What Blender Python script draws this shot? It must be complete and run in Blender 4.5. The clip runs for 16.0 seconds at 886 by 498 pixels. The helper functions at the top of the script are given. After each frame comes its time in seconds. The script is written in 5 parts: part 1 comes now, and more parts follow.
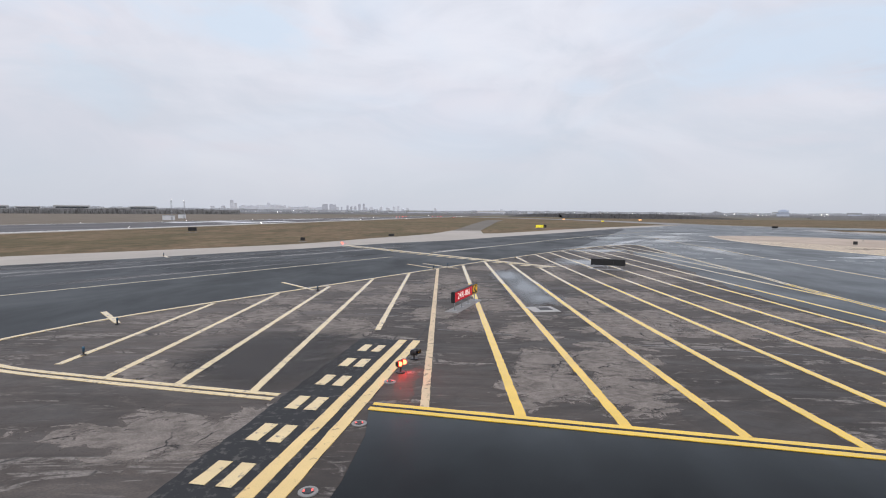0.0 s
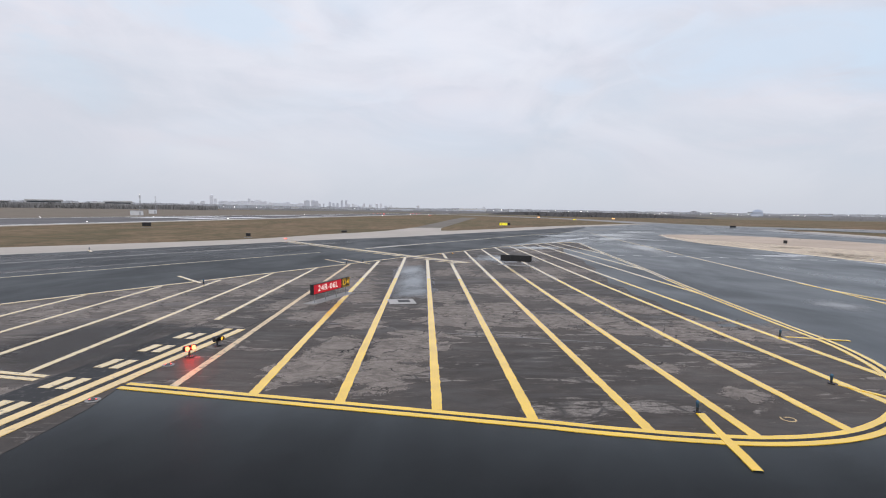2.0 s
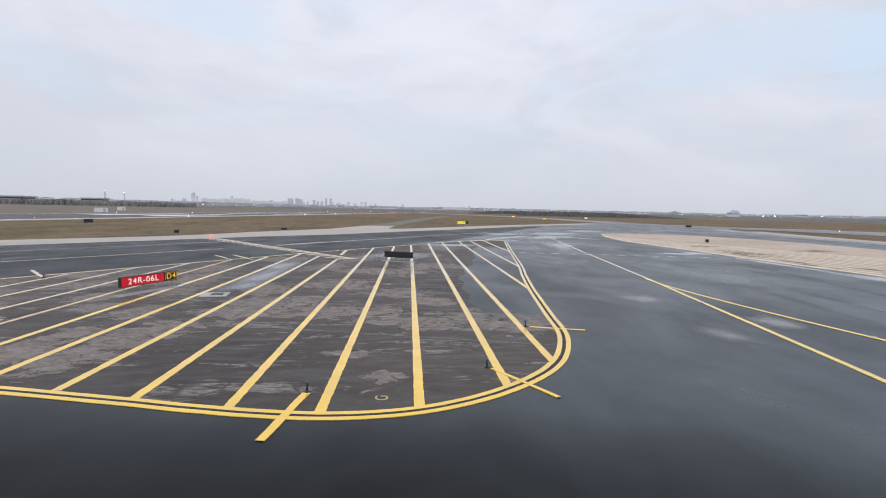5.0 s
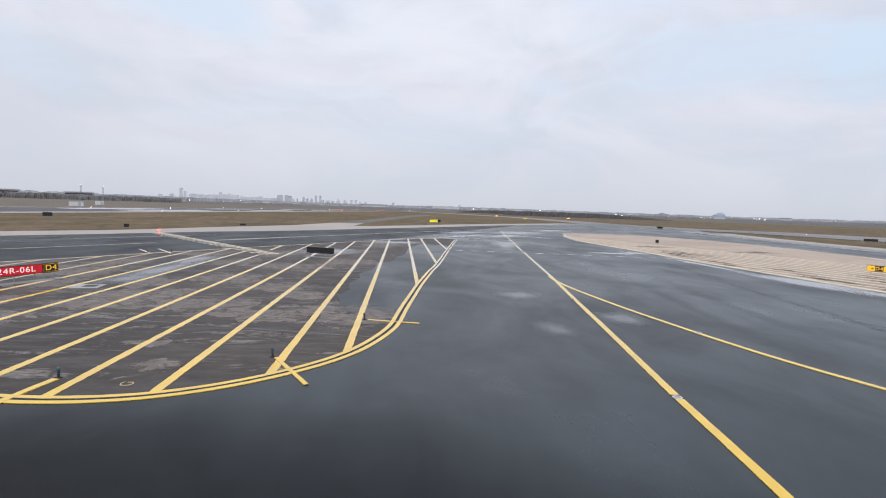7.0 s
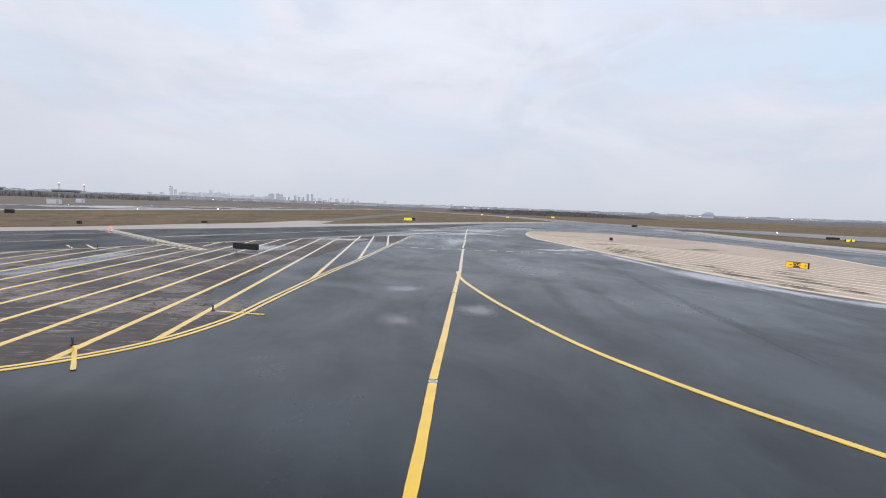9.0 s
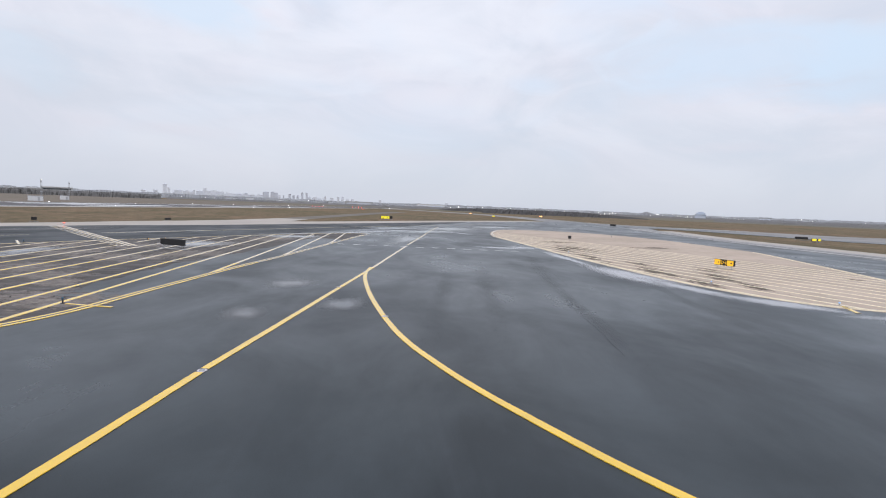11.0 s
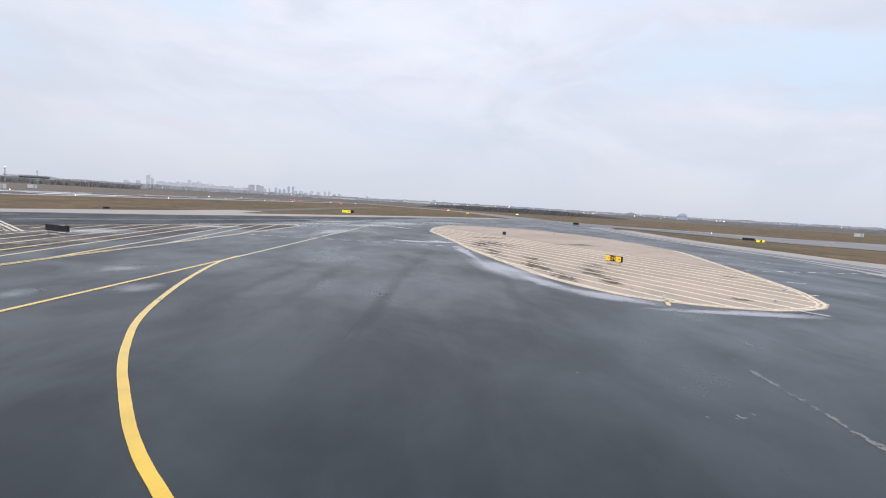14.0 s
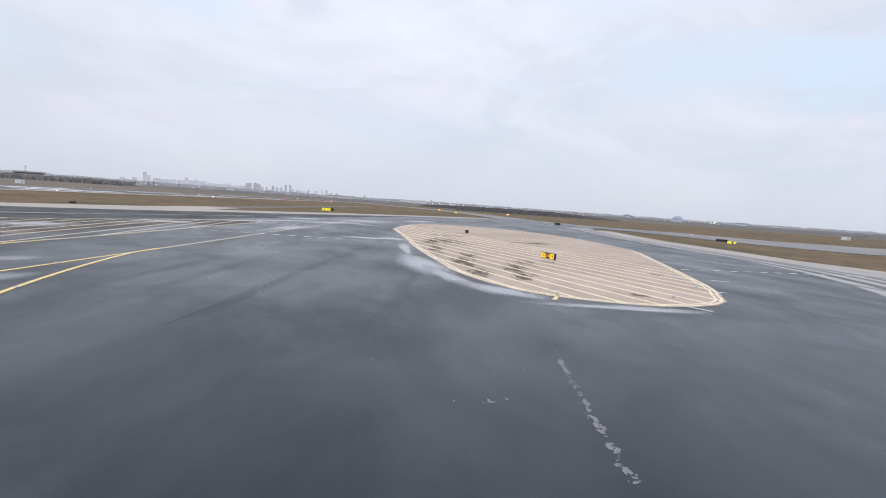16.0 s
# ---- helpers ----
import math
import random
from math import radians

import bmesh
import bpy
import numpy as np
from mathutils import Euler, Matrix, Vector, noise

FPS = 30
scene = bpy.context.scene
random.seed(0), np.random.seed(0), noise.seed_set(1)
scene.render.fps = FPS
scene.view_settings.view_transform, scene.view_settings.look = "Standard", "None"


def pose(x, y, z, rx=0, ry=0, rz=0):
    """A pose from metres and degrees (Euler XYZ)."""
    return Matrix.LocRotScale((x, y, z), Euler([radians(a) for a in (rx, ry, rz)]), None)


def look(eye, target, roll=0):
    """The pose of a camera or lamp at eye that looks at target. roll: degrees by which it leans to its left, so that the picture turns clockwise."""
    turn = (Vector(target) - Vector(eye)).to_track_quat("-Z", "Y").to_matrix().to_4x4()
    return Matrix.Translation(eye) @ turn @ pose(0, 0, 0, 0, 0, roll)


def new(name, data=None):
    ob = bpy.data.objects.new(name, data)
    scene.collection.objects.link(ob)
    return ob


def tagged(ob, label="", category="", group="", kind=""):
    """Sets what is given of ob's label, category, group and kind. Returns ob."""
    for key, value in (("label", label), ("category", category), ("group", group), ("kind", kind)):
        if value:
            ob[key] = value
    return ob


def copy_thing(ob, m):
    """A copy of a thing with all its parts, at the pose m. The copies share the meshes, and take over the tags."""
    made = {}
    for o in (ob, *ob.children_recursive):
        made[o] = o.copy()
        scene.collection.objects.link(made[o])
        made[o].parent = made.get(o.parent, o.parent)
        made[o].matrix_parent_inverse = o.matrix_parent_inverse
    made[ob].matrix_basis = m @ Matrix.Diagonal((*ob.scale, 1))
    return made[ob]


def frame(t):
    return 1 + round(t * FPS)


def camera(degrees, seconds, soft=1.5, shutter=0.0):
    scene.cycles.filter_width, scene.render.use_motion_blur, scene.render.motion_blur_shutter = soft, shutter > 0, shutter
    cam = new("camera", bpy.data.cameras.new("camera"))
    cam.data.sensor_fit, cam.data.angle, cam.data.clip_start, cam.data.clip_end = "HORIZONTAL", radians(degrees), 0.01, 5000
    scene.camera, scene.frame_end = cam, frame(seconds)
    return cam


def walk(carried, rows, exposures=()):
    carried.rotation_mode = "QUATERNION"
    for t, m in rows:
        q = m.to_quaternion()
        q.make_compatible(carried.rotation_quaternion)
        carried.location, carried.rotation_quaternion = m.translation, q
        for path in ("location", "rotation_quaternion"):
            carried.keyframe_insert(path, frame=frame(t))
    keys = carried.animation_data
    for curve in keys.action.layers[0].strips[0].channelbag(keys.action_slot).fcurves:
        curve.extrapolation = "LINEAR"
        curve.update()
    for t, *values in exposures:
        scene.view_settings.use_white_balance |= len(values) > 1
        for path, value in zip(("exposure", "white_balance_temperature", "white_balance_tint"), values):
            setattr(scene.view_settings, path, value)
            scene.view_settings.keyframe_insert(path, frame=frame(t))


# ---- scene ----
cam = camera(82.00, 16.0, soft=1.1)
PATH = [
    (0, pose(0.000, -0.000, 4.7, 86.000, -0.375, -0.000)),
    (0.5, pose(1.632, -0.452, 4.7, 85.264, -0.890, -0.782)),
    (1, pose(3.176, -0.723, 4.7, 85.320, -0.897, -0.994)),
    (1.5, pose(4.697, -0.944, 4.7, 85.683, -0.784, -1.423)),
    (2, pose(6.176, -1.219, 4.7, 85.737, -0.823, -1.837)),
    (2.5, pose(7.585, -1.497, 4.7, 85.778, -0.731, -2.088)),
    (3, pose(9.184, -1.747, 4.7, 85.771, -0.763, -2.383)),
    (3.5, pose(10.694, -1.945, 4.7, 85.761, -0.863, -2.709)),
    (4, pose(12.203, -2.128, 4.7, 85.780, -0.975, -3.048)),
    (4.2, pose(12.815, -2.197, 4.7, 85.760, -0.960, -3.165)),
    (6.3, pose(19.375, -2.930, 4.7, 85.520, -1.730, -3.985)),
    (6.5, pose(19.988, -3.017, 4.7, 85.519, -1.798, -4.142)),
    (7, pose(21.509, -3.252, 4.7, 85.536, -1.899, -4.414)),
    (7.5, pose(22.953, -3.486, 4.7, 85.553, -2.039, -4.598)),
    (8, pose(24.571, -3.740, 4.7, 85.494, -2.074, -4.836)),
    (8.5, pose(26.112, -4.005, 4.7, 85.478, -2.047, -5.026)),
    (9, pose(27.648, -4.282, 4.7, 85.437, -2.010, -5.205)),
    (9.2, pose(28.270, -4.380, 4.7, 85.410, -1.960, -5.265)),
    (11.3, pose(34.700, -5.130, 4.7, 85.330, -2.330, -5.815)),
    (11.5, pose(35.295, -5.247, 4.7, 85.308, -2.391, -5.908)),
    (12, pose(36.709, -5.524, 4.7, 85.225, -2.595, -6.113)),
    (12.5, pose(38.284, -5.728, 4.7, 85.156, -2.794, -6.404)),
    (13, pose(39.801, -5.853, 4.7, 85.088, -2.980, -6.582)),
    (13.5, pose(41.243, -5.986, 4.7, 85.063, -3.163, -6.823)),
    (14, pose(42.695, -6.192, 4.7, 85.068, -3.352, -6.998)),
    (14.5, pose(44.116, -6.369, 4.7, 85.087, -3.558, -7.044)),
    (15, pose(45.680, -6.616, 4.7, 85.123, -3.700, -7.112)),
    (15.5, pose(47.160, -6.843, 4.7, 85.131, -3.795, -7.156)),
    (16, pose(48.629, -7.076, 4.7, 85.092, -3.917, -7.224)),
]
walk(cam, PATH, [(0, -0.03, 6490, 10.5), (4, 0.0, 6470, 10.5), (9, 0.03, 6410, 10.5), (16, 0.11, 6390, 11)])


# ---- light ----
world = bpy.data.worlds.new("overcast_sky")
scene.world = world
world.use_nodes = True
wt = world.node_tree
w_out = wt.nodes["Background"]
sky = wt.nodes.new("ShaderNodeTexSky")
sky.sky_type = "NISHITA"
sky.sun_disc = False
sky.sun_elevation = radians(28)
sky.sun_rotation = radians(200)
w_co = wt.nodes.new("ShaderNodeTexCoord")
w_map = wt.nodes.new("ShaderNodeMapping")
w_map.inputs["Scale"].default_value = (1.0, 1.0, 2.6)
wt.links.new(w_co.outputs["Generated"], w_map.inputs["Vector"])


def cloud_noise(scale, detail, distortion):
    n = wt.nodes.new("ShaderNodeTexNoise")
    n.inputs["Scale"].default_value = scale
    n.inputs["Detail"].default_value = detail
    n.inputs["Roughness"].default_value = 0.55
    n.inputs["Distortion"].default_value = distortion
    wt.links.new(w_map.outputs["Vector"], n.inputs["Vector"])
    return n.outputs["Fac"]


def w_ramp(fac, stops):
    r = wt.nodes.new("ShaderNodeValToRGB")
    r.color_ramp.elements[0].position, r.color_ramp.elements[0].color = stops[0][0], (*stops[0][1], 1)
    r.color_ramp.elements[1].position, r.color_ramp.elements[1].color = stops[-1][0], (*stops[-1][1], 1)
    for p, c in stops[1:-1]:
        r.color_ramp.elements.new(p).color = (*c, 1)
    wt.links.new(fac, r.inputs["Fac"])
    return r.outputs["Color"]


def w_mix(fac, a, b, mode="MIX"):
    n = wt.nodes.new("ShaderNodeMix")
    n.data_type = "RGBA"
    n.blend_type = mode
    for sock, val in ((n.inputs[0], fac), (n.inputs[6], a), (n.inputs[7], b)):
        if isinstance(val, (int, float, tuple)):
            sock.default_value = val
        else:
            wt.links.new(val, sock)
    return n.outputs[2]


def w_math(op, a, b):
    n = wt.nodes.new("ShaderNodeMath")
    n.operation = op
    for sock, val in zip(n.inputs, (a, b)):
        if isinstance(val, (int, float)):
            sock.default_value = val
        else:
            wt.links.new(val, sock)
    return n.outputs[0]


def bank(bearing, elevation, wide, high, most):
    """How far a direction lies inside a soft-edged stretch of sky, sizes in degrees."""
    b, e = radians(bearing), radians(elevation)
    sub = wt.nodes.new("ShaderNodeVectorMath")
    sub.operation = "SUBTRACT"
    wt.links.new(w_co.outputs["Generated"], sub.inputs[0])
    sub.inputs[1].default_value = (math.sin(b) * math.cos(e), math.cos(b) * math.cos(e), math.sin(e))
    mul = wt.nodes.new("ShaderNodeVectorMath")
    mul.operation = "MULTIPLY"
    wt.links.new(sub.outputs[0], mul.inputs[0])
    mul.inputs[1].default_value = (1 / radians(wide), 1 / radians(wide), 1 / radians(high))
    size = wt.nodes.new("ShaderNodeVectorMath")
    size.operation = "LENGTH"
    wt.links.new(mul.outputs[0], size.inputs[0])
    worn = w_math("ADD", size.outputs["Value"], w_math("MULTIPLY", w_math("SUBTRACT", wisps, 0.5), 2.6))
    return w_ramp(worn, [(0.25, (most, most, most)), (1.0, (0, 0, 0))])


wisps = cloud_noise(4.5, 7, 0.9)
cloud = w_ramp(cloud_noise(2.6, 7, 0.8), [(0.32, (0.60, 0.645, 0.73)), (0.44, (0.645, 0.672, 0.745)), (0.54, (0.70, 0.715, 0.785)), (0.68, (0.745, 0.76, 0.82))])
warm = w_ramp(cloud_noise(3.1, 3, 0.3), [(0.45, (1.0, 1.0, 1.0)), (0.75, (1.04, 0.995, 0.99))])
cloud = w_mix(1.0, cloud, warm, "MULTIPLY")
for bearing, elevation, wide, high, most, tint in [
        (-1, 18, 24, 6.5, 0.5, (0.80, 0.815, 0.88)), (-27, 14, 9, 2.4, 0.45, (0.735, 0.75, 0.815)), (24, 11, 16, 3.5, 0.3, (0.73, 0.745, 0.81)),
        (-30, 9.0, 9, 1.5, 0.5, (0.585, 0.625, 0.70)), (-17, 11.5, 7, 1.4, 0.3, (0.615, 0.65, 0.72)), (10, 8.2, 12, 1.6, 0.25, (0.615, 0.65, 0.73)),
        (-20, 18.8, 8, 2.8, 0.75, (0.615, 0.72, 0.845)), (-36, 12, 7, 3.0, 0.5, (0.60, 0.695, 0.80)), (-42, 19, 9, 5, 0.75, (0.60, 0.71, 0.84)), (35, 15, 13, 3.6, 0.7, (0.615, 0.72, 0.85)), (46, 13, 7, 5, 0.75, (0.60, 0.715, 0.85)),
        (15.2, 13.6, 4, 1.3, 0.5, (0.645, 0.735, 0.86)), (26, 22, 12, 3, 0.55, (0.64, 0.73, 0.86)),
        (-22, 6.6, 7, 0.9, 0.4, (0.725, 0.68, 0.735)), (35, 6.8, 8, 0.8, 0.4, (0.725, 0.69, 0.75)), (5, 5.2, 9, 0.8, 0.3, (0.71, 0.68, 0.745))]:
    cloud = w_mix(bank(bearing, elevation, wide, high, most), cloud, (*tint, 1))
gap = w_ramp(cloud_noise(1.5, 4, 0.4), [(0.58, (0, 0, 0)), (0.72, (0.35, 0.35, 0.35))])
cloud = w_mix(gap, cloud, (0.60, 0.725, 0.86, 1))
sep = wt.nodes.new("ShaderNodeSeparateXYZ")
wt.links.new(w_co.outputs["Generated"], sep.inputs[0])
low = w_ramp(sep.outputs["Z"], [(0.0, (0.9, 0.9, 0.9)), (0.07, (0.5, 0.5, 0.5)), (0.17, (0, 0, 0))])
cloud = w_mix(low, cloud, (0.602, 0.640, 0.728, 1))
sky_dim = w_mix(1.0, sky.outputs["Color"], (0.1, 0.1, 0.1, 1), "MULTIPLY")
dome = w_ramp(sep.outputs["Z"], [(0.0, (0.93, 0.93, 0.93)), (0.38, (1.06, 1.06, 1.06)), (1.0, (1.75, 1.75, 1.75))])
wt.links.new(w_mix(1.0, w_mix(0.93, sky_dim, cloud), dome, "MULTIPLY"), w_out.inputs["Color"])
w_out.inputs["Strength"].default_value = 1.09

sun_data = bpy.data.lights.new("sun", "SUN")
sun_data.energy, sun_data.angle, sun_data.color = 0.5, radians(25), (1.0, 0.96, 0.9)
sun = new("sun", sun_data)
sun.matrix_world = look((0, 0, 50), (20, 60, 0))

# ---- materials ----


class Mat:
    """A node material with short helpers."""

    def __init__(self, name, rough=0.7, metal=0.0, spec=0.5):
        self.m = bpy.data.materials.new(name)
        self.m.use_nodes = True
        self.t = self.m.node_tree
        self.b = self.t.nodes["Principled BSDF"]
        self.b.inputs["Roughness"].default_value = rough
        self.b.inputs["Metallic"].default_value = metal
        self.b.inputs["Specular IOR Level"].default_value = spec
        self.pos = self.t.nodes.new("ShaderNodeNewGeometry").outputs["Position"]

    def put(self, sock, val):
        if isinstance(val, (int, float, tuple, list)):
            sock.default_value = val
        else:
            self.t.links.new(val, sock)

    def coords(self, scale=(1, 1, 1), turn=0.0):
        n = self.t.nodes.new("ShaderNodeMapping")
        n.inputs["Scale"].default_value = scale
        n.inputs["Rotation"].default_value = (0, 0, radians(turn))
        self.put(n.inputs["Vector"], self.pos)
        return n.outputs["Vector"]

    def noise(self, scale, detail=4, rough=0.55, distort=0.0, co=None):
        n = self.t.nodes.new("ShaderNodeTexNoise")
        for key, val in (("Scale", scale), ("Detail", detail), ("Roughness", rough), ("Distortion", distort)):
            n.inputs[key].default_value = val
        self.put(n.inputs["Vector"], co or self.pos)
        return n.outputs["Fac"]

    def cracks(self, scale, co=None):
        n = self.t.nodes.new("ShaderNodeTexVoronoi")
        n.feature = "DISTANCE_TO_EDGE"
        n.inputs["Scale"].default_value = scale
        self.put(n.inputs["Vector"], co or self.pos)
        return n.outputs["Distance"]

    def ramp(self, fac, *stops):
        r = self.t.nodes.new("ShaderNodeValToRGB")
        e = r.color_ramp.elements
        col = lambda c: (c, c, c, 1) if isinstance(c, (int, float)) else (*c, 1)
        e[0].position, e[0].color = stops[0][0], col(stops[0][1])
        e[1].position, e[1].color = stops[-1][0], col(stops[-1][1])
        for p, c in stops[1:-1]:
            e.new(p).color = col(c)
        self.put(r.inputs["Fac"], fac)
        return r.outputs["Color"]

    def mix(self, fac, a, b, mode="MIX"):
        n = self.t.nodes.new("ShaderNodeMix")
        n.data_type = "RGBA"
        n.blend_type = mode
        for sock, val in ((n.inputs[0], fac), (n.inputs[6], a), (n.inputs[7], b)):
            self.put(sock, (*val, 1) if isinstance(val, tuple) and len(val) == 3 else val)
        return n.outputs[2]

    def calc(self, op, a, b):
        n = self.t.nodes.new("ShaderNodeMath")
        n.operation = op
        self.put(n.inputs[0], a)
        self.put(n.inputs[1], b)
        return n.outputs[0]

    def color(self, val):
        self.put(self.b.inputs["Base Color"], (*val, 1) if isinstance(val, tuple) else val)
        return self

    def rough(self, val):
        self.put(self.b.inputs["Roughness"], val)
        return self

    def bump(self, height, strength=0.3, dist=0.01):
        n = self.t.nodes.new("ShaderNodeBump")
        n.inputs["Strength"].default_value = strength
        n.inputs["Distance"].default_value = dist
        self.put(n.inputs["Height"], height)
        self.put(self.b.inputs["Normal"], n.outputs["Normal"])
        return self

    def glow(self, col, strength):
        self.b.inputs["Emission Color"].default_value = (*col, 1)
        self.b.inputs["Emission Strength"].default_value = strength
        return self


def dark_asphalt(name="damp_dark_asphalt", dull=0.03, dark=1.93, spec=0.17):
    k = Mat(name, spec=spec)
    big = k.noise(0.06, 6, 0.62, 0.6, k.coords((1, 0.6, 1), 8))
    mid = k.noise(0.21, 6, 0.6, 0.5, k.coords((1, 0.55, 1), -6))
    fine = k.noise(38, 3)
    streak = k.noise(0.5, 5, 0.6, 0.5, k.coords((1.3, 0.10, 1), -8))
    tone = lambda r, g, b: (r * dark * 0.91, g * dark, b * dark * 1.06)
    c = k.mix(k.ramp(big, (0.38, 0.0), (0.62, 1.0)), tone(0.010, 0.0125, 0.0138), tone(0.0195, 0.0235, 0.0258))
    c = k.mix(k.ramp(mid, (0.42, 0.0), (0.66, 0.6)), c, tone(0.034, 0.0385, 0.0405))
    c = k.mix(k.ramp(streak, (0.50, 0.0), (0.78, 0.18)), c, tone(0.055, 0.058, 0.062))
    c = k.mix(k.ramp(k.noise(1.7, 4, 0.6), (0.30, 0.22), (0.5, 0.0)), c, tone(0.013, 0.0135, 0.0145))
    c = k.mix(k.ramp(fine, (0.35, 0.35), (0.7, 0.0)), c, tone(0.008, 0.008, 0.009))
    k.color(c)
    k.rough(k.ramp(k.calc("ADD", k.calc("MULTIPLY", big, 0.5), k.calc("MULTIPLY", mid, 0.5)), (0.38, 0.38 + dull), (0.62, 0.22 + dull)))
    return k.bump(fine, 0.03, 0.004).m


def old_asphalt(name="worn_cracked_asphalt", lift=1.0):
    """Old asphalt whose top has flaked off in long crisp patches along the paving lanes."""
    k = Mat(name, spec=0.26)
    tone = lambda r, g, b: (r * lift * 1.05, g * lift, b * lift * 0.965)
    lane = lambda u, v: k.coords((u, v, 1), 13)
    patch = k.noise(0.42, 9, 0.64, 0.9, lane(0.5, 1.75))
    bite = k.noise(2.2, 8, 0.72, 0.7, lane(0.55, 1.7))
    fleck = k.noise(1.5, 7, 0.7, 0.4, lane(0.32, 2.7))
    fine = k.noise(26, 4)
    mid = k.noise(1.5, 7, 0.7, 0.4, lane(0.7, 1.4))
    warp = k.noise(1.3, 4)
    co = k.mix(0.3, k.coords(), k.ramp(warp, (0, 0.0), (1, 1.0)), "ADD")
    crack = k.ramp(k.cracks(0.6, co), (0.0, 1.0), (0.012, 0.8), (0.03, 0.0))
    craze = k.ramp(k.cracks(2.3, co), (0.0, 0.8), (0.03, 0.5), (0.07, 0.0))
    worn = k.calc("MULTIPLY", k.ramp(patch, (0.56, 0.0), (0.59, 1.0)), k.ramp(bite, (0.44, 0.0), (0.50, 1.0)))
    thin = k.calc("MULTIPLY", k.ramp(fleck, (0.59, 0.0), (0.625, 0.8)), k.ramp(k.noise(0.3, 3), (0.42, 0.0), (0.56, 1.0)))
    c = k.mix(k.ramp(k.noise(0.12, 4), (0.38, 0.0), (0.62, 1.0)), tone(0.042, 0.036, 0.0322), tone(0.073, 0.0622, 0.0552))
    c = k.mix(k.ramp(mid, (0.3, 0.5), (0.52, 0.0)), c, tone(0.017, 0.016, 0.0155))
    c = k.mix(k.ramp(mid, (0.55, 0.0), (0.70, 0.5)), c, tone(0.112, 0.097, 0.086))
    c = k.mix(k.calc("MAXIMUM", worn, thin), c, k.mix(k.ramp(bite, (0.45, 0.0), (0.7, 1.0)), (0.19, 0.168, 0.15), (0.33, 0.294, 0.264)))
    c = k.mix(k.calc("MULTIPLY", crack, k.calc("ADD", 0.06, k.calc("MULTIPLY", worn, 0.8))), c, (0.024, 0.023, 0.023))
    c = k.mix(k.calc("MULTIPLY", craze, k.calc("MULTIPLY", worn, 0.6)), c, (0.05, 0.046, 0.044))
    c = k.mix(k.ramp(fine, (0.35, 0.4), (0.62, 0.0)), c, (0.035, 0.035, 0.035))
    k.color(c)
    k.rough(k.ramp(patch, (0.35, 0.5), (0.6, 0.75)))
    return k.bump(k.calc("SUBTRACT", fine, k.calc("MULTIPLY", crack, 1.5)), 0.2, 0.008).m


def concrete(name, a, b, stain, rough=0.7, spec=0.4):
    k = Mat(name, rough=rough, spec=spec)
    big = k.noise(0.09, 5, 0.6, 0.3, k.coords((1, 0.6, 1), 20))
    mid = k.noise(1.1, 5, 0.65)
    c = k.mix(k.ramp(big, (0.35, 0.0), (0.65, 1.0)), a, b)
    c = k.mix(k.ramp(mid, (0.45, 0.0), (0.75, 0.35)), c, stain)
    c = k.mix(k.ramp(k.noise(30, 3), (0.3, 0.25), (0.6, 0.0)), c, stain)
    k.color(c)
    return k.bump(mid, 0.2, 0.01).m


def island_concrete():
    k = Mat("pale_tan_concrete", rough=0.75, spec=0.3)
    big = k.noise(0.07, 6, 0.65, 0.5, k.coords((0.6, 1.3, 1), 25))
    mid = k.noise(0.45, 6, 0.7, 0.4, k.coords((1, 0.6, 1), -18))
    c = k.mix(k.ramp(big, (0.38, 0.0), (0.62, 1.0)), (0.43, 0.342, 0.268), (0.525, 0.42, 0.335))
    c = k.mix(k.ramp(k.noise(0.16, 5, 0.6), (0.52, 0.0), (0.68, 0.7)), c, (0.39, 0.325, 0.25))
    c = k.mix(k.ramp(mid, (0.5, 0.0), (0.72, 0.55)), c, (0.27, 0.225, 0.185))
    c = k.mix(k.ramp(k.noise(0.9, 6, 0.75), (0.56, 0.0), (0.7, 0.5)), c, (0.60, 0.52, 0.43))
    c = k.mix(k.ramp(k.noise(24, 3), (0.3, 0.25), (0.6, 0.0)), c, (0.24, 0.2, 0.17))
    k.color(c)
    return k.bump(mid, 0.2, 0.01).m


def tracked_asphalt():
    """Pale worn asphalt with long darker wheel tracks."""
    k = Mat("pale_tracked_asphalt", rough=0.8, spec=0.2)
    lane = k.noise(0.55, 3, 0.5, 0.15, k.coords((1.0, 0.012, 1), -4))
    fine = k.noise(1.6, 5, 0.65, 0.3, k.coords((1.0, 0.06, 1), -4))
    c = k.mix(k.ramp(lane, (0.28, 0.0), (0.42, 1.0)), (0.15, 0.148, 0.147), (0.42, 0.41, 0.40))
    c = k.mix(k.ramp(fine, (0.45, 0.0), (0.7, 0.6)), c, (0.16, 0.157, 0.156))
    k.color(c)
    return k.m


